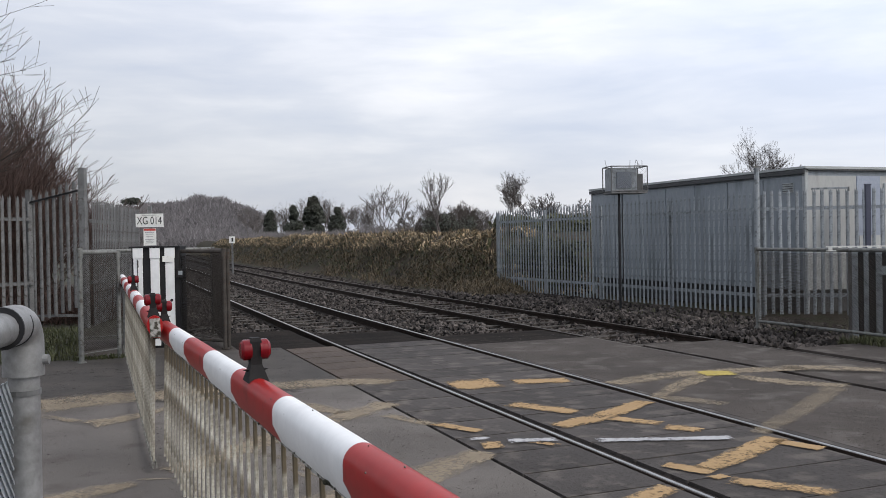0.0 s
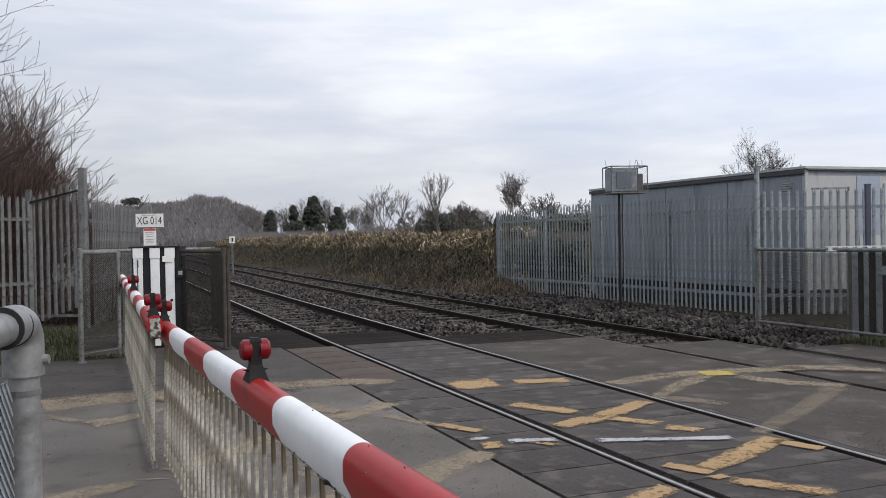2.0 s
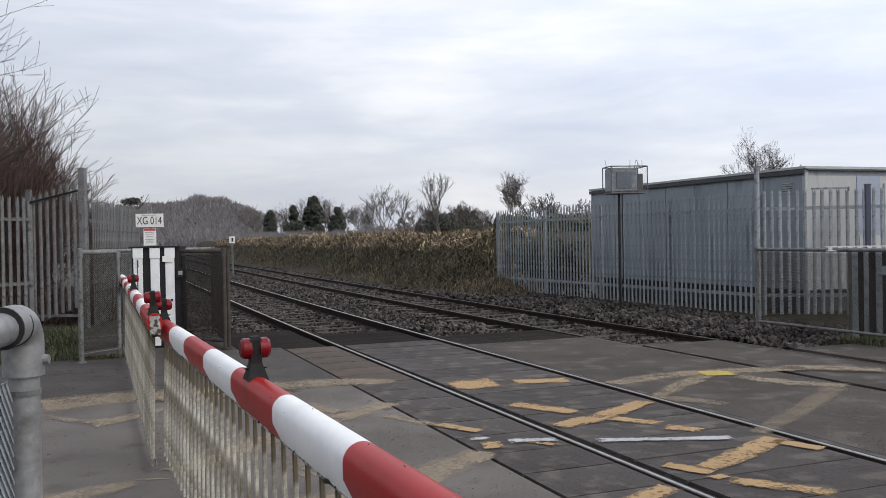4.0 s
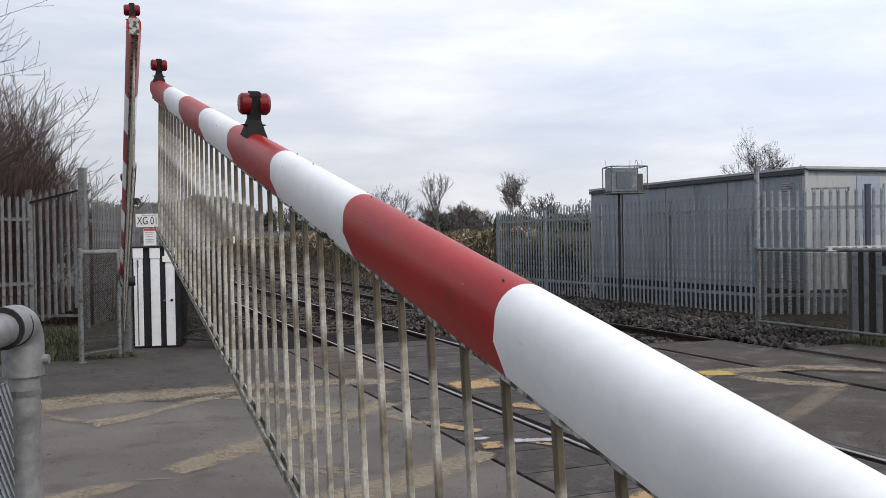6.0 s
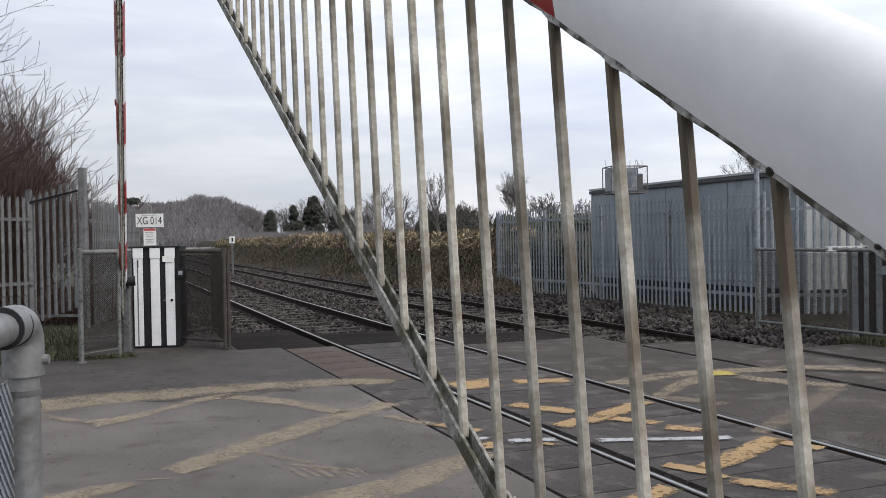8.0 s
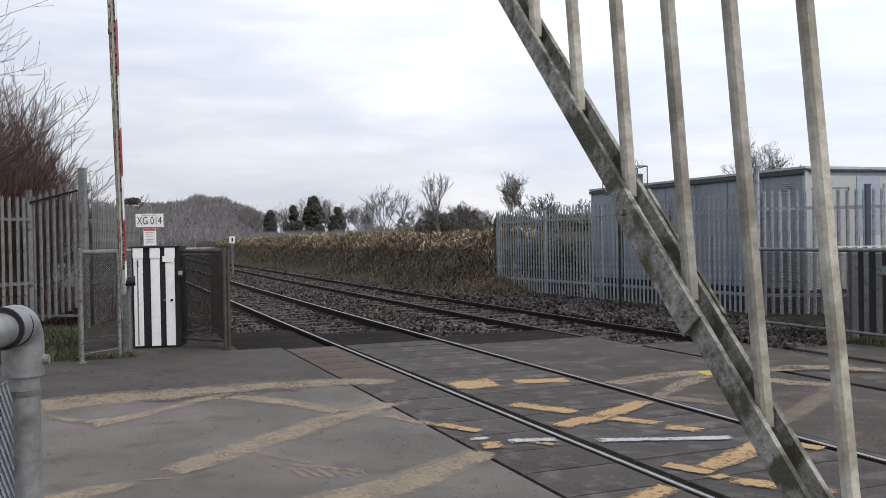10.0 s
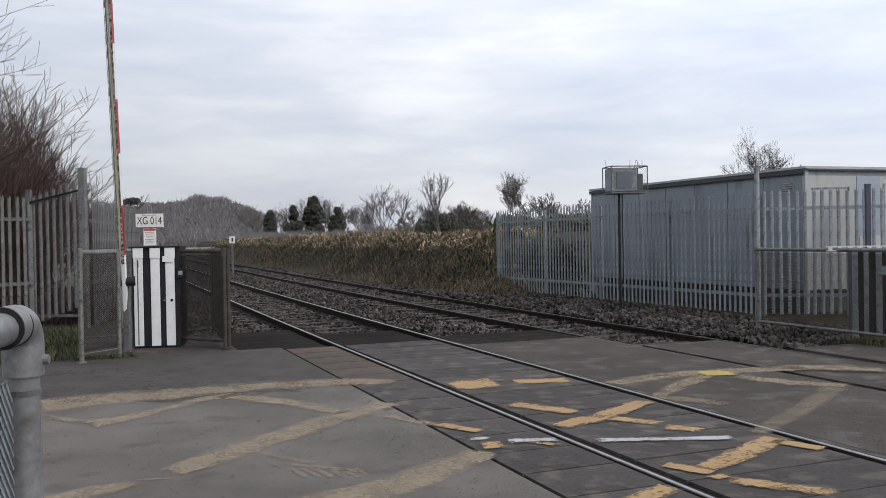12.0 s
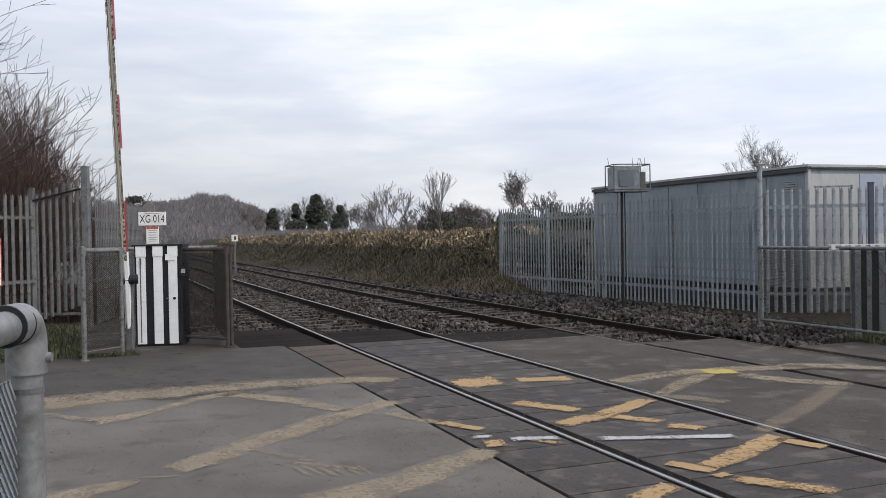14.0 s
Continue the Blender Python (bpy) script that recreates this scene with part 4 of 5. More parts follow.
# ---- hut and equipment ----
def hut():
    L, D, H = 8.4, 4.2, 2.98
    h = thing("equipment_hut", "pale blue grey flat roofed railway equipment hut", "hut", TM(13.75, 14.55, -0.1))
    part("body", Kit().box((D / 2, L / 2, H / 2 + 0.25), (D, L, H - 0.5)), HUTSHADED, h)
    # Dark recessed block in place of the shade below the raised body.
    part("plinth", Kit().box((D / 2, L / 2, 0.26), (D - 0.5, L - 0.4, 0.52)), GUTTERVOID, h, "dark block for the shade under the hut")
    for i in range(7):
        part("wall_panel", Kit().box((-0.012, 0.62 + i * 1.19, H / 2 + 0.18), (0.024, 1.165, H - 0.62), bevel=0.006), HUTSHADED, h)
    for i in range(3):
        # End panels take the lit copy of the paint.
        part("wall_panel", Kit().box((0.72 + i * 1.38, -0.012, H / 2 + 0.18), (1.35, 0.024, H - 0.62), bevel=0.006), HUTLIT, h)
    part("corner_post", Kit().box((0.01, 0.01, H / 2), (0.09, 0.09, H), bevel=0.01), HUTEDGE, h)
    part("corner_post", Kit().box((0.01, L - 0.01, H / 2), (0.09, 0.09, H), bevel=0.01), HUTEDGE, h)
    part("roof", Kit().box((D / 2, L / 2, H + 0.035), (D + 0.16, L + 0.16, 0.05), bevel=0.015), HUTEDGE, h, "pale flat roof edge")
    part("gutter", Kit().box((-0.06, L / 2, H - 0.045), (0.05, L + 0.1, 0.085), bevel=0.01), GUTTERVOID, h, "dark gutter line")
    part("drip_edge", Kit().box((D / 2, -0.07, H - 0.01), (D, 0.02, 0.03)), GUTTERVOID, h)
    part("vent", Kit().box((-0.03, 0.45, 2.62), (0.03, 0.3, 0.2)), HUTEDGE, h, "louvred vent")
    for i in range(4):
        part("vent_slat", Kit().box((-0.05, 0.45, 2.55 + i * 0.05), (0.02, 0.28, 0.012)), GUTTERVOID, h)
    part("door", Kit().box((2.6, -0.035, 1.5), (1.0, 0.05, 2.4), bevel=0.01), HUTEDGE, h, "pale steel door")
    return h


hut()
notice = thing("notice_board", "pale blue notice board behind the palisade fence", "sign", pose(8.62, 18.3, -0.1, 0, 0, 12))
part("board", Kit().box((0, 0, 2.2), (0.54, 0.03, 1.2), bevel=0.005), SIGNBLUE, notice)
part("post", Kit().box((0, 0.04, 1.3), (0.07, 0.05, 2.6), bevel=0.005), GALV_DULL, notice)
navy = thing("steel_post", "dark navy steel post beside the palisade fence", "post", pose(7.88, 16.75, -0.1))
part("shaft", Kit().box((0, 0, 1.27), (0.1, 0.06, 2.54), bevel=0.008), NAVY, navy)
part("cap", Kit().box((0, 0, 2.55), (0.11, 0.07, 0.02)), NAVY, navy)
bar = thing("capping_bar", "pale steel capping bar across the palisade tips", "rail", pose(7.12, 17.42, 2.42, 0, 0, -13))
part("bar", Kit().box((0.32, 0, 0), (0.66, 0.04, 0.035), bevel=0.005), GALV, bar)
part("bar_end", Kit().box((0.66, 0, -0.02), (0.02, 0.05, 0.08)), GALV_DULL, bar)
pole = thing("lamp_pole", "slim grey steel pole at the fence corner", "pole", TM(12.12, 14.1, -0.1))
part("shaft", Kit().tube((0, 0, 0), (0, 0, 2.95), 0.055, 0.05, 12), GALV, pole)
part("cap", Kit().box((0, 0, 2.97), (0.2, 0.05, 0.04), bevel=0.01), GALV_DULL, pole)


def caged_box():
    b = thing("caged_box", "grey equipment box in a wire cage on a dark pole", "box", pose(4.04, 20.0, -0.1, 0, 0, 8))
    part("pole", Kit().tube((-0.1, 0.1, 0), (-0.1, 0.1, 2.65), 0.03, 0.027, 10), BLACK, b, "dark steel pole")
    part("cable", Kit().tube((-0.02, 0.1, 0.6), (-0.03, 0.1, 2.6), 0.012, 0.012, 6), BLACK, b)
    part("tray", Kit().box((0.04, 0.1, 2.63), (0.82, 0.6, 0.05), bevel=0.01), GALV_DULL, b)
    part("case", Kit().box((-0.05, 0.1, 2.91), (0.6, 0.44, 0.5), bevel=0.02), GALV, b)
    part("screen", Kit().box((-0.06, -0.13, 2.9), (0.34, 0.02, 0.36)), SCREEN, b, "blue grey front panel")
    part("side_case", Kit().box((0.32, 0.1, 2.86), (0.16, 0.36, 0.36), bevel=0.02), GALV_DULL, b)
    cage = Kit()
    for x in (-0.37, 0.45):
        for y in (-0.2, 0.4):
            cage.tube((x, y, 2.63), (x, y, 3.2), 0.012, 0.012, 6)
    for z in (2.66, 3.2):
        for a, c in (((-0.37, -0.2), (0.45, -0.2)), ((0.45, -0.2), (0.45, 0.4)), ((0.45, 0.4), (-0.37, 0.4)), ((-0.37, 0.4), (-0.37, -0.2))):
            cage.tube((*a, z), (*c, z), 0.012, 0.012, 6)
    part("cage", cage, GALV_DULL, b, "steel cage bars")
    panel = mesh_wires(Kit(), 0.82, 0.54, 0.05, 0.0015)
    part("cage_mesh", panel, MESHWIRE, b, "", pose(-0.37, -0.2, 2.66))
    r = random.Random(5)
    for i in range(6):
        x = r.uniform(-0.4, 0.5)
        part("spike", Kit().tube((x, 0.1, 3.18), (x + r.uniform(-0.12, 0.05), 0.1, 3.36), 0.007, 0.004, 5), GALV_DULL, b)


caged_box()

# second machine cabinet behind the far guard fence
far_cab = thing("machine_cabinet", "black and white striped cabinet behind mesh", "cabinet", pose(6.33, 14.05, -0.1, 0, 0, -24))
part("body", Kit().box((0.55, 0.32, 0.71), (1.16, 0.5, 1.38), bevel=0.02), BLACK, far_cab)
for x, w in ((0.05, 0.11), (0.22, 0.07), (0.4, 0.09), (0.62, 0.07), (0.84, 0.09), (1.04, 0.08)):
    part("stripe", Kit().box((x, 0.055, 0.72), (w, 0.03, 1.34), bevel=0.004), OLDPIPE if x > 0.5 else GALV, far_cab, "white painted stripe")
part("disc", Kit().tube((0.47, 0.0, 1.08), (0.47, 0.06, 1.08), 0.07, 0.07, 14), GALV, far_cab, "round cover")
slot = thing("slotted_rail", "white slotted steel channel above the guard fence", "rail", pose(5.86, 13.75, 1.3, 0, 0, -20))
slot_kit = Kit()
for i in range(12):
    slot_kit.box((0.03 + i * 0.135, 0, 0.03), (0.055, 0.05, 0.05))
slot_kit.box((0.78, 0, 0.062), (1.62, 0.055, 0.016)).box((0.78, 0, -0.002), (1.62, 0.055, 0.016))
part("channel", slot_kit, SIGNWHITE, slot)
part("bracket", Kit().box((0.3, 0.03, -0.65), (0.05, 0.04, 1.42)), GALV_DULL, slot)

marker = thing("track_marker", "small white marker board beside the distant track", "marker", pose(-11.3, 48.5, -0.2))
part("post", Kit().box((0, 0, 0.9), (0.08, 0.08, 1.8)), GALV_DULL, marker)
part("board", Kit().box((0, -0.05, 1.9), (0.32, 0.04, 0.36), bevel=0.01), SIGNWHITE, marker)
part("figure", Kit().box((0.03, -0.075, 1.9), (0.09, 0.01, 0.2)), INK, marker)


# ---- planting ----
def shrub(x, y, z, height, width, count, seed, material=TWIG, label="dense leafless brown shrub behind the fence"):
    rnd = random.Random(seed)
    root = thing("shrub", label, "shrub", pose(x, y, z), "leafless shrubs")
    k = Kit()
    for _ in range(count):
        a, t = rnd.uniform(0, 6.283), rnd.random()
        d = Vector((math.cos(a) * width * t, math.sin(a) * width * t, height)).normalized()
        tips = []
        limbs(k, Vector((rnd.uniform(-0.4, 0.4) * width, rnd.uniform(-0.3, 0.3), 0)), d, height * rnd.uniform(0.24, 0.36), 0.024, 4, rnd, 0.52, 0.75, tips, 0.0048, 4)
    part("branch_mass", k, material, root)


for px, top, dist, width, count, seed in ((-100, 90, 19, 0.8, 14, 21), (-58, 118, 19.6, 0.7, 18, 22), (-20, 140, 20.2, 0.7, 20, 23), (18, 205, 20.8, 0.6, 18, 24), (-25, 235, 19.0, 0.7, 16, 25), (58, 262, 21, 0.5, 13, 26), (156, 322, 24, 0.4, 7, 27), (25, 290, 19.2, 0.7, 16, 28), (90, 330, 20.5, 0.4, 10, 29), (40, 215, 20.4, 0.35, 14, 30)):
    shrub((px - 784) / 1600 * dist, dist, -0.03, EYE[2] + (440 - top) / 1600 * dist, width, count, seed)
bare_tree(-9.5, 15.2, -0.03, 7.4, 33, depth=5, trunk=0.1, spread=0.9, up=0.4, min_r=0.005, label="bare tree overhanging the palisade fence")


def slope_tree(px, base_y, top_y, dist, seed, **kw):
    skyline((px - 784) / 1600, (428 - base_y) / 1600, (428 - top_y) / 1600, dist, seed=seed, **kw)


slope_tree(556, 420, 340, 95, 41, depth=5, ivy=3.6, leaf=0.24, label="tall tree choked with dark ivy")
slope_tree(478, 420, 365, 110, 42, depth=4, ivy=1.3, leaf=0.2, label="bare tree with ivy on its trunk")
slope_tree(520, 420, 357, 105, 43, depth=4, ivy=1.5, leaf=0.2, label="bare tree with ivy on its trunk")
slope_tree(597, 420, 360, 110, 44, depth=4, ivy=1.4, leaf=0.2, label="bare tree with ivy on its trunk")
slope_tree(690, 420, 328, 62, 45, depth=5, trunk=0.07, spread=0.5, material=FARTWIG, min_r=0.01, label="pale many stemmed bare tree")
slope_tree(705, 420, 345, 64, 46, depth=4, trunk=0.06, spread=0.5, material=FARTWIG, min_r=0.01, label="pale many stemmed bare tree")
slope_tree(668, 420, 345, 64, 52, depth=4, trunk=0.06, spread=0.5, material=FARTWIG, min_r=0.01, label="pale many stemmed bare tree")
slope_tree(780, 430, 305, 60, 47, depth=5, trunk=0.1, ivy=0.0, spread=0.27, up=1.3, min_r=0.008, material=FARTWIG, label="upright bare tree rising from a thicket")
slope_tree(903, 430, 312, 75, 48, depth=6, ivy=0.3, min_r=0.011, material=FARTWIG, label="ivy clad tree with a bare crown")
slope_tree(945, 400, 318, 55, 49, depth=3, trunk=0.07, min_r=0.012, label="small crooked bare tree")
slope_tree(1354, 420, 240, 85, 50, depth=7, trunk=0.14, spread=0.5, up=0.6, material=FARTWIG, min_r=0.009, label="slender bare tree behind the hut")
slope_tree(1384, 420, 282, 90, 51, depth=4, spread=0.6, material=FARTWIG, min_r=0.014, label="slender bare tree behind the hut")
for i, (px, ty, dist) in enumerate(((440, 366, 130), (458, 362, 130), (500, 362, 135), (620, 362, 120), (640, 366, 120), (655, 370, 110), (720, 375, 80), (830, 370, 90), (858, 385, 85), (970, 350, 80), (1000, 362, 80), (575, 350, 130), (540, 352, 130), (738, 380, 85), (1030, 360, 90), (448, 372, 140), (470, 370, 140), (488, 368, 140), (530, 362, 140), (585, 368, 135), (608, 370, 130), (632, 362, 125), (648, 362, 120), (815, 362, 95), (845, 378, 95))):
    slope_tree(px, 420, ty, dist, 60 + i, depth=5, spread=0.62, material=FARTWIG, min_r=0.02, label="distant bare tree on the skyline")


def thicket(px0, px1, base_y, top_y, dist, count, seed, material, leaf, label, depth=6.0, bare=0):
    """A band of scrub or wood seen against the sky, made of many small leaf and twig clumps."""
    rnd = random.Random(seed)
    k = Kit()
    for _ in range(count):
        u = rnd.random()
        y = dist + rnd.uniform(0, depth)
        px = px0 + (px1 - px0) * u
        crest = top_y + (base_y - top_y) * (0.35 + 0.5 * noise.noise(Vector((px * 0.03, seed, 0)))) * 0.6
        py = crest + (base_y - crest) * rnd.random()
        c = ((px - 784) / 1600 * y, y, EYE[2] + (428 - py) / 1600 * y)
        if bare:
            twigs(k, c, (leaf * 5, leaf * 4, leaf * 2), bare, rnd, leaf * 5, leaf * 0.22)
        else:
            leaves(k, c, (leaf * 3, leaf * 3, leaf * 2.2), 9, rnd, leaf)
    solid("thicket", k, material, label, "thicket", kind="stuff")


thicket(752, 838, 434, 378, 61, 300, 71, IVY, 0.11, "dark hawthorn thicket on the bank")
thicket(440, 900, 440, 416, 92, 1500, 72, HAZYWOODS, 0.12, "low hedge line beyond the bank", bare=22)
thicket(640, 900, 436, 402, 100, 400, 73, HAZYWOODS, 0.12, "bare hedge line beyond the bank", bare=14)
thicket(-120, 235, 452, 372, 58, 900, 75, HAZYWOODS, 0.22, "bare brown hedge behind the palisade", bare=24)
thicket(745, 845, 434, 372, 61, 170, 76, BARK, 0.1, "spiky bare hawthorn twigs", bare=14)


thicket(880, 1075, 440, 388, 46, 700, 74, BRAMBLE, 0.16, "dull green hedge behind the palisade fence")
hedge, hr = Kit(), random.Random(77)
for _ in range(420):
    n, q = hr.uniform(12.5, 13.7), hr.uniform(23.3, 26.2)
    leaves(hedge, W(n, q, hr.random() * (1.35 + 0.4 * noise.noise(Vector((n, q, 2))))), (0.3, 0.3, 0.2), 16, hr, 0.07)
solid("hedge", hedge, BRAMBLE, "dark bramble hedge close behind the palisade fence", "hedge", kind="stuff")


def wooded_hill():
    rnd = random.Random(81)
    k = Kit()
    for _ in range(5200):
        px = rnd.uniform(215, 470)
        t = (px - 215) / 255
        crest = 379 - 19 * math.exp(-((px - 358) / 62) ** 2) + 26 * max(0, (px - 420) / 50) + 9 * noise.noise(Vector((px * 0.05, 1.3, 0))) + 7 * noise.noise(Vector((px * 0.14, 4.3, 0))) + 4
        py = crest + (445 - crest) * rnd.random() ** 1.3
        y = 150 + (445 - py) * 0.7 + rnd.uniform(0, 8)
        c = ((px - 784) / 1600 * y, y, EYE[2] + (436 - py) / 1600 * y)
        twigs(k, c, (1.6, 1.5, 1.0), 16, rnd, 0.95, 0.085)
    ridge = [(215 + 17 * i) for i in range(16)]
    back = []
    for px in ridge:
        crest = 396 - 18 * math.exp(-((px - 358) / 62) ** 2) + 26 * max(0, (px - 420) / 50)
        back += [((px - 784) / 1600 * 205, 205, EYE[2] + (436 - crest) / 1600 * 205), ((px - 784) / 1600 * 150, 150, -0.3)]
    k.add(back, [(2 * i, 2 * i + 1, 2 * i + 3, 2 * i + 2) for i in range(15)])
    solid("woodland", k, HAZYWOODS, "distant grey brown wooded hill with haze in its colour", "woodland", kind="stuff")


wooded_hill()
tower = thing("church_tower", "small distant stone tower above the trees", "tower", pose(-59.2, 180, 0))
part("wall", Kit().box((0, 0, 4.6), (1.6, 1.6, 9.3)), HAZYWOODS, tower)
for x in (-0.6, 0.0, 0.6):
    part("merlon", Kit().box((x, -0.6, 9.45), (0.4, 0.4, 0.4)), HAZYWOODS, tower)
pine = thing("pine_tree", "distant dark flat topped pine", "tree", pose(-61.5, 178, 0))
pk, pr = Kit(), random.Random(83)
for _ in range(16):
    leaves(pk, (pr.uniform(-1.6, 1.8), pr.uniform(-1, 1), 9.7 + pr.uniform(-0.3, 0.6)), (0.8, 0.8, 0.35), 60, pr, 0.2)
part("crown", pk, IVY, pine)
part("trunk", Kit().tube((0, 0, 0), (0.2, 0, 9.6), 0.22, 0.14, 6), BARK, pine)


def grass_at(n0, n1, s0, s1, z=-0.03):
    return lambda r: W(r.uniform(n0, n1), s0 + (s1 - s0) * r.random(), z)


solid("undergrowth", blades(9000, lambda r: Vector((r.uniform(-14, -7.0), 18.2 + 5 * r.random(), -0.03)), 0.9, 0.01, 95, 1.1, 0.7), TWIG, "tangled brown undergrowth behind the fence", "undergrowth", kind="stuff")
solid("verge_grass", blades(9000, lambda r: W(r.uniform(-5.0, -0.15), 13.4 + 5 * r.random(), -0.02), 0.16, 0.008, 91, 0.9, 0.5), GRASS, "rough winter grass on the verge", "grass", kind="stuff")
solid("fence_grass", blades(1500, grass_at(10.1, 10.9, 9.3, 10.1, -0.1), 0.2, 0.008, 92, 0.8, 0.4), GRASS, "grass tuft at the foot of the guard fence", "grass", kind="stuff")
solid("fence_weeds", blades(700, grass_at(10.6, 12.0, 11.5, 18.5, -0.1), 0.1, 0.01, 93, 1.2, 0.6), BRAMBLE, "low weeds on the stony strip", "weeds", kind="stuff")
solid("edge_weeds", blades(500, grass_at(-0.2, 0.6, 13.3, 13.6, -0.02), 0.09, 0.008, 94, 0.9, 0.5), GRASS, "weeds along the road edge", "weeds", kind="stuff")


# ---- road paint ----
PAINT_LABELS = {TAN: "faded yellow box marking worn into the asphalt", ORANGE: "orange yellow box marking on the rubber panels", FRESH: "bright yellow patch of fresh paint",
                CHALK: "scuffed white road paint mark", FAINT: "ghost of an old yellow marking"}


def marking(material, *stops):
    """A worn painted band through stops of x, y and width, with ragged ends and sides."""
    k, pts, core = Kit(), [], []
    line = []
    for (x0, y0, w0), (x1, y1, w1) in zip(stops, stops[1:]):
        n = max(3, int(math.hypot(x1 - x0, y1 - y0) / 0.06))
        line += [(x0 + (x1 - x0) * i / n, y0 + (y1 - y0) * i / n, w0 + (w1 - w0) * i / n) for i in range(n)]
    line.append(stops[-1])
    for i, (x, y, w) in enumerate(line):
        a, b = line[max(0, i - 2)], line[min(len(line) - 1, i + 2)]
        d = Vector((b[0] - a[0], b[1] - a[1], 0)).normalized()
        side = Vector((-d.y, d.x, 0))
        for sg in (-1.2, -0.6, 0.6, 1.2):
            j = 0.14 * noise.noise(Vector((x * 7, y * 7, sg * 5.0))) + 0.12 * noise.noise(Vector((x * 29, y * 29, sg * 3.0)))
            pts.append(Vector((x, y, LAYER[material])) + side * sg * w / 2 * (1 + 1.2 * j))
            core.append(1.0 if abs(sg) < 1 and 0 < i < len(line) - 1 else 0.0)
    k.add(pts, [(4 * i + c, 4 * i + 4 + c, 4 * i + 5 + c, 4 * i + 1 + c) for i in range(len(line) - 1) for c in range(3)])
    ob = solid("road_marking", k, material, PAINT_LABELS[material], "road marking", "crossing box markings", "structure")
    ob.data.attributes.new("core", "FLOAT", "POINT").data.foreach_set("value", core)


LAYER = {TAN: 0.0065, ORANGE: 0.0085, FRESH: 0.0105, CHALK: 0.0125, FAINT: 0.005}
marking(TAN, (-4.03, 8.91, 0.82), (-3.41, 9.26, 0.71), (-2.69, 9.59, 0.56), (-1.98, 9.92, 0.51), (-1.19, 10.10, 0.49), (-0.55, 10.03, 0.35))
marking(TAN, (-3.17, 7.95, 0.40), (-2.99, 8.10, 0.27), (-2.69, 8.61, 0.17), (-2.45, 9.13, 0.22), (-2.18, 9.47, 0.25))
marking(TAN, (-2.33, 9.35, 0.22), (-1.48, 8.82, 0.26), (-0.93, 8.28, 0.16))
marking(TAN, (-1.94, 6.24, 0.25), (-1.65, 6.76, 0.32), (-1.34, 7.39, 0.34), (-0.95, 8.05, 0.31), (-0.54, 8.76, 0.30))
marking(TAN, (-3.79, 8.41, 0.13), (-3.29, 8.08, 0.11))
marking(TAN, (-2.50, 5.52, 0.31), (-2.24, 5.84, 0.25), (-2.06, 6.01, 0.11))
marking(FAINT, (-2.13, 6.07, 0.04), (-1.83, 6.08, 0.04))
marking(TAN, (-0.77, 5.30, 0.53), (-0.33, 5.77, 0.36), (-0.00, 6.29, 0.32), (0.30, 6.68, 0.22))
marking(TAN, (-0.56, 8.17, 0.15), (-0.10, 7.69, 0.16))
marking(ORANGE, (-0.09, 7.73, 0.14), (0.28, 7.39, 0.10))
marking(ORANGE, (0.05, 9.70, 0.49), (0.57, 9.87, 0.54))
marking(ORANGE, (0.74, 9.89, 0.30), (1.37, 9.98, 0.30))
marking(ORANGE, (0.61, 8.59, 0.24), (1.18, 8.12, 0.18))
marking(ORANGE, (0.92, 7.53, 0.20), (1.34, 7.88, 0.21), (1.91, 8.61, 0.18))
marking(ORANGE, (1.42, 7.84, 0.16), (1.81, 7.57, 0.15))
marking(ORANGE, (1.80, 7.44, 0.19), (2.07, 7.28, 0.15))
marking(CHALK, (1.16, 6.97, 0.11), (2.22, 6.99, 0.11))
marking(CHALK, (0.48, 7.00, 0.13), (0.86, 7.03, 0.10))
marking(CHALK, (0.18, 7.11, 0.10), (0.34, 7.09, 0.10))
marking(ORANGE, (0.27, 6.89, 0.22), (0.43, 6.91, 0.17))
marking(ORANGE, (0.66, 6.99, 0.08), (0.85, 6.84, 0.08))
marking(ORANGE, (1.50, 6.22, 0.11), (1.77, 5.99, 0.14))
marking(ORANGE, (1.73, 6.08, 0.14), (2.11, 6.46, 0.21), (2.55, 6.98, 0.16))
marking(ORANGE, (2.49, 6.87, 0.14), (2.75, 6.59, 0.12))
marking(ORANGE, (1.71, 5.84, 0.09), (1.83, 5.91, 0.08))
marking(ORANGE, (1.82, 5.80, 0.16), (2.37, 5.45, 0.16))
marking(ORANGE, (1.12, 5.36, 0.16), (1.41, 5.66, 0.15))
marking(TAN, (1.76, 9.63, 0.27), (2.28, 10.04, 0.32), (2.78, 10.27, 0.39), (3.34, 10.42, 0.35), (4.21, 10.55, 0.29))
marking(FRESH, (2.89, 10.22, 0.32), (3.28, 10.26, 0.32))
marking(TAN, (2.02, 8.75, 0.15), (2.48, 9.51, 0.24), (2.93, 10.13, 0.20))
marking(FAINT, (2.10, 8.81, 0.23), (2.64, 8.40, 0.19))
marking(TAN, (3.21, 10.01, 0.25), (3.65, 9.53, 0.29), (4.16, 9.26, 0.30))
marking(FAINT, (2.46, 7.15, 0.15), (3.01, 7.85, 0.23), (3.98, 9.21, 0.22))
marking(TAN, (3.96, 10.67, 0.29), (4.49, 10.51, 0.43), (5.00, 10.27, 0.28))
marking(FAINT, (-1.55, 6.87, 0.10), (-0.93, 6.42, 0.09))
marking(FAINT, (-1.13, 6.34, 0.04), (-0.92, 6.02, 0.04))
marking(FAINT, (-1.04, 6.33, 0.04), (-0.83, 6.02, 0.04))
marking(FAINT, (-0.94, 6.32, 0.04), (-0.75, 6.01, 0.04))
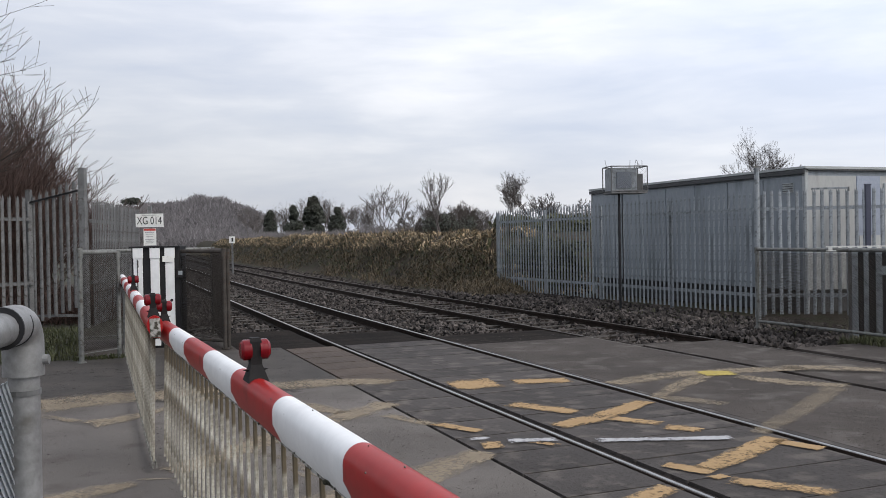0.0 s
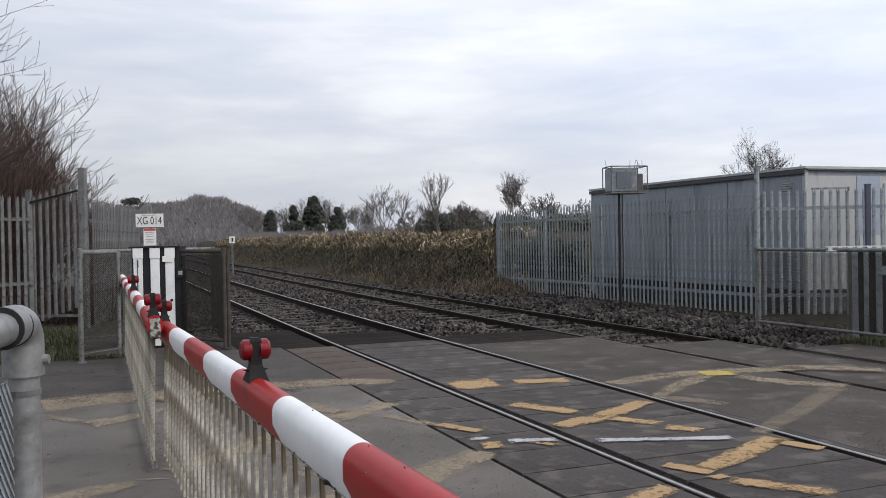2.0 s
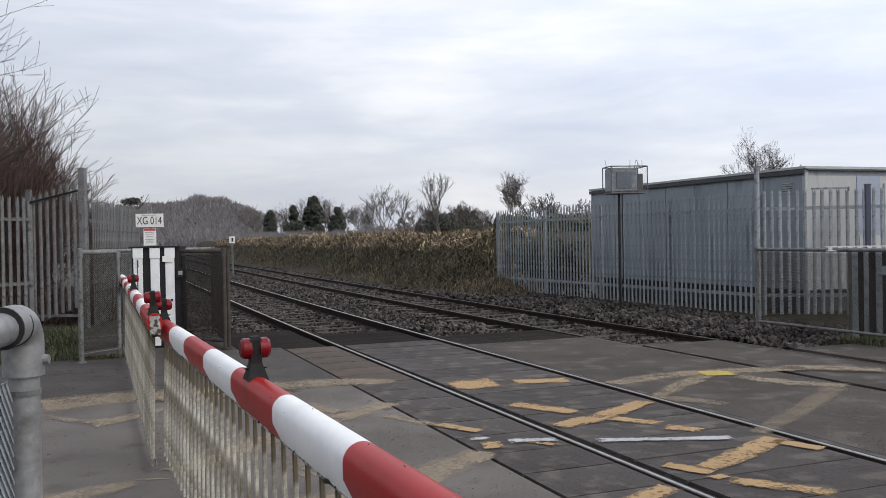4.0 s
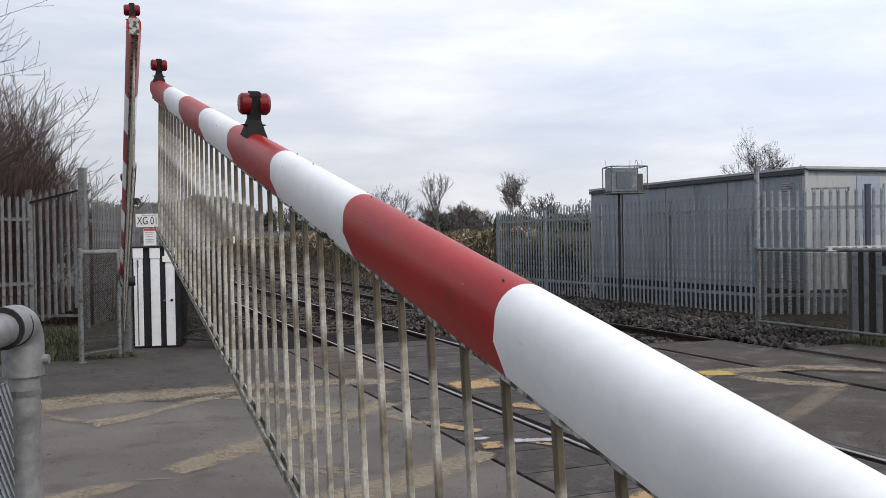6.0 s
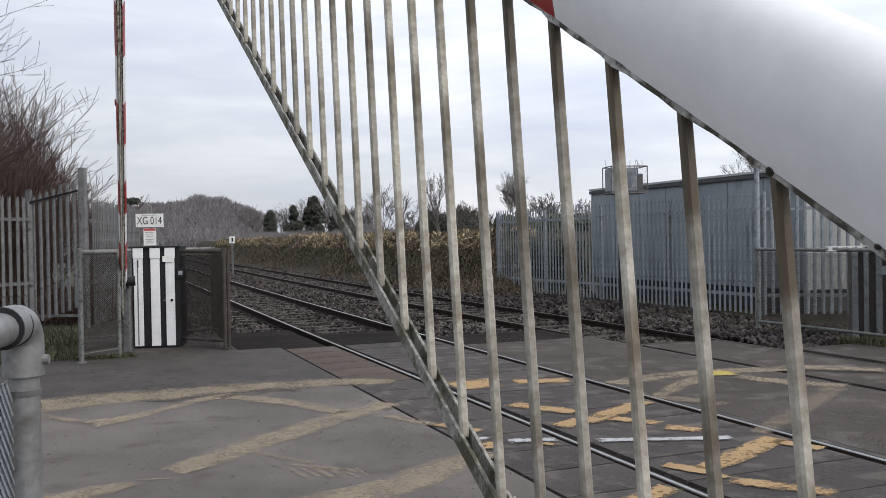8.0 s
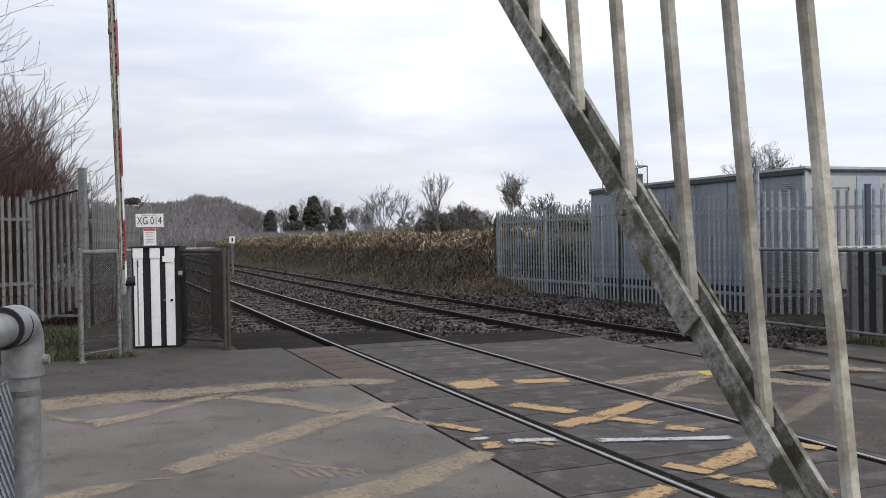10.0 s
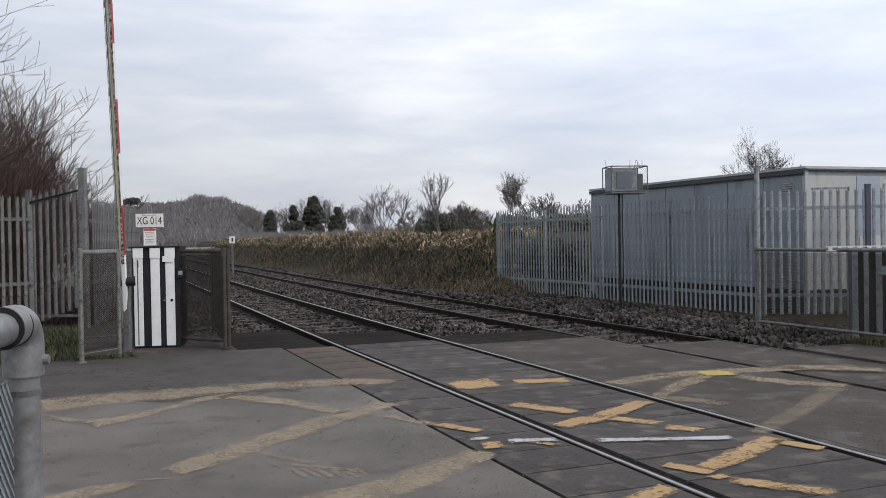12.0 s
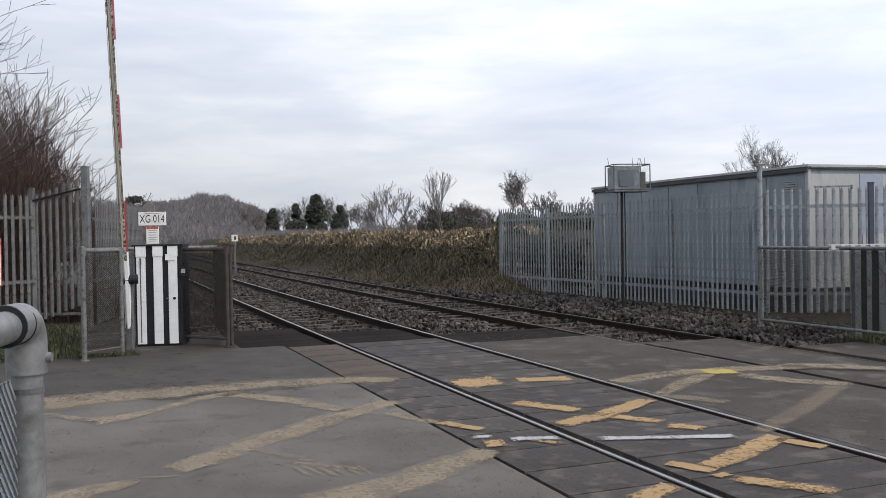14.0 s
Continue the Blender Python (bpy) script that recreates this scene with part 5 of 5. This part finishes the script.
marking(FAINT, (-0.85, 6.32, 0.04), (-0.67, 6.01, 0.04))
marking(FAINT, (-0.75, 6.31, 0.04), (-0.58, 6.00, 0.03))
marking(FAINT, (-0.65, 6.30, 0.03), (-0.50, 6.00, 0.03))
marking(FAINT, (-1.17, 6.43, 0.07), (-0.58, 6.18, 0.07))

# ---- rubber crossing panels, each a piece of the deck ----
deck = thing("crossing_deck", "dark studded rubber crossing panels between the rails", "crossing deck", kind="structure")


def panel_mesh(n0, n1, length, material):
    k = Kit().box(((n0 + n1) / 2, 0, -0.06), (n1 - n0, length - 0.022, 0.12))
    across, along = int((n1 - n0) / 0.075), int(length / 0.075)
    for i in range(across):
        for j in range(along):
            x, y = n0 + (i + 0.5) * (n1 - n0) / across, -length / 2 + (j + 0.5) * length / along
            r = 0.022
            k.add([(x - r, y, 0.0), (x, y - r, 0.0), (x + r, y, 0.0), (x, y + r, 0.0), (x, y, 0.003)], [(0, 1, 4), (1, 2, 4), (2, 3, 4), (3, 0, 4)])
    return k.mesh("panel", material)


for n0, n1 in ((2.70, 3.42), (3.585, 5.02)):
    data, stained = panel_mesh(n0, n1, 0.6, RUBBER), panel_mesh(n0, n1, 0.6, RUSTPANEL)
    for i in range(25):
        part("panel", stained if n0 < 3 and i > 18 else data, None, deck, "", TM(0, -1.6 + i * 0.6 + 0.15, -0.001 + rng.uniform(-0.002, 0.002)))
part("edge_strip", Kit().box(W(5.195, 5.4, -0.06), (0.08, 15, 0.118), Matrix.Rotation(TRACK, 3, "Z")), RUBBER, deck, "dark strip beside the rail")


def trespass_guard(n0, n1, s0, count):
    """Dark timber boards laid across the bed to keep walkers off the track."""
    g = thing("trespass_guard", "dark timber boards beside the crossing", "boards", kind="structure")
    data = Kit().box((0, 0, 0), (n1 - n0, 0.1, 0.05), pose(0, 0, 0, 8).to_3x3()).mesh("board", TIMBER)
    for i in range(count):
        part("board", data, None, g, "", TM((n0 + n1) / 2, s0 + i * 0.125, -0.06 + rng.uniform(-0.006, 0.006)))


trespass_guard(1.95, 3.38, 13.55, 22)
trespass_guard(3.57, 5.02, 13.55, 14)
trespass_guard(5.2, 7.33, 12.5, 12)


def motions():
    for jobs, angles in moves:
        for ob, where in jobs:
            walk(ob, [(t, where(a)) for t, a in angles])


motions()
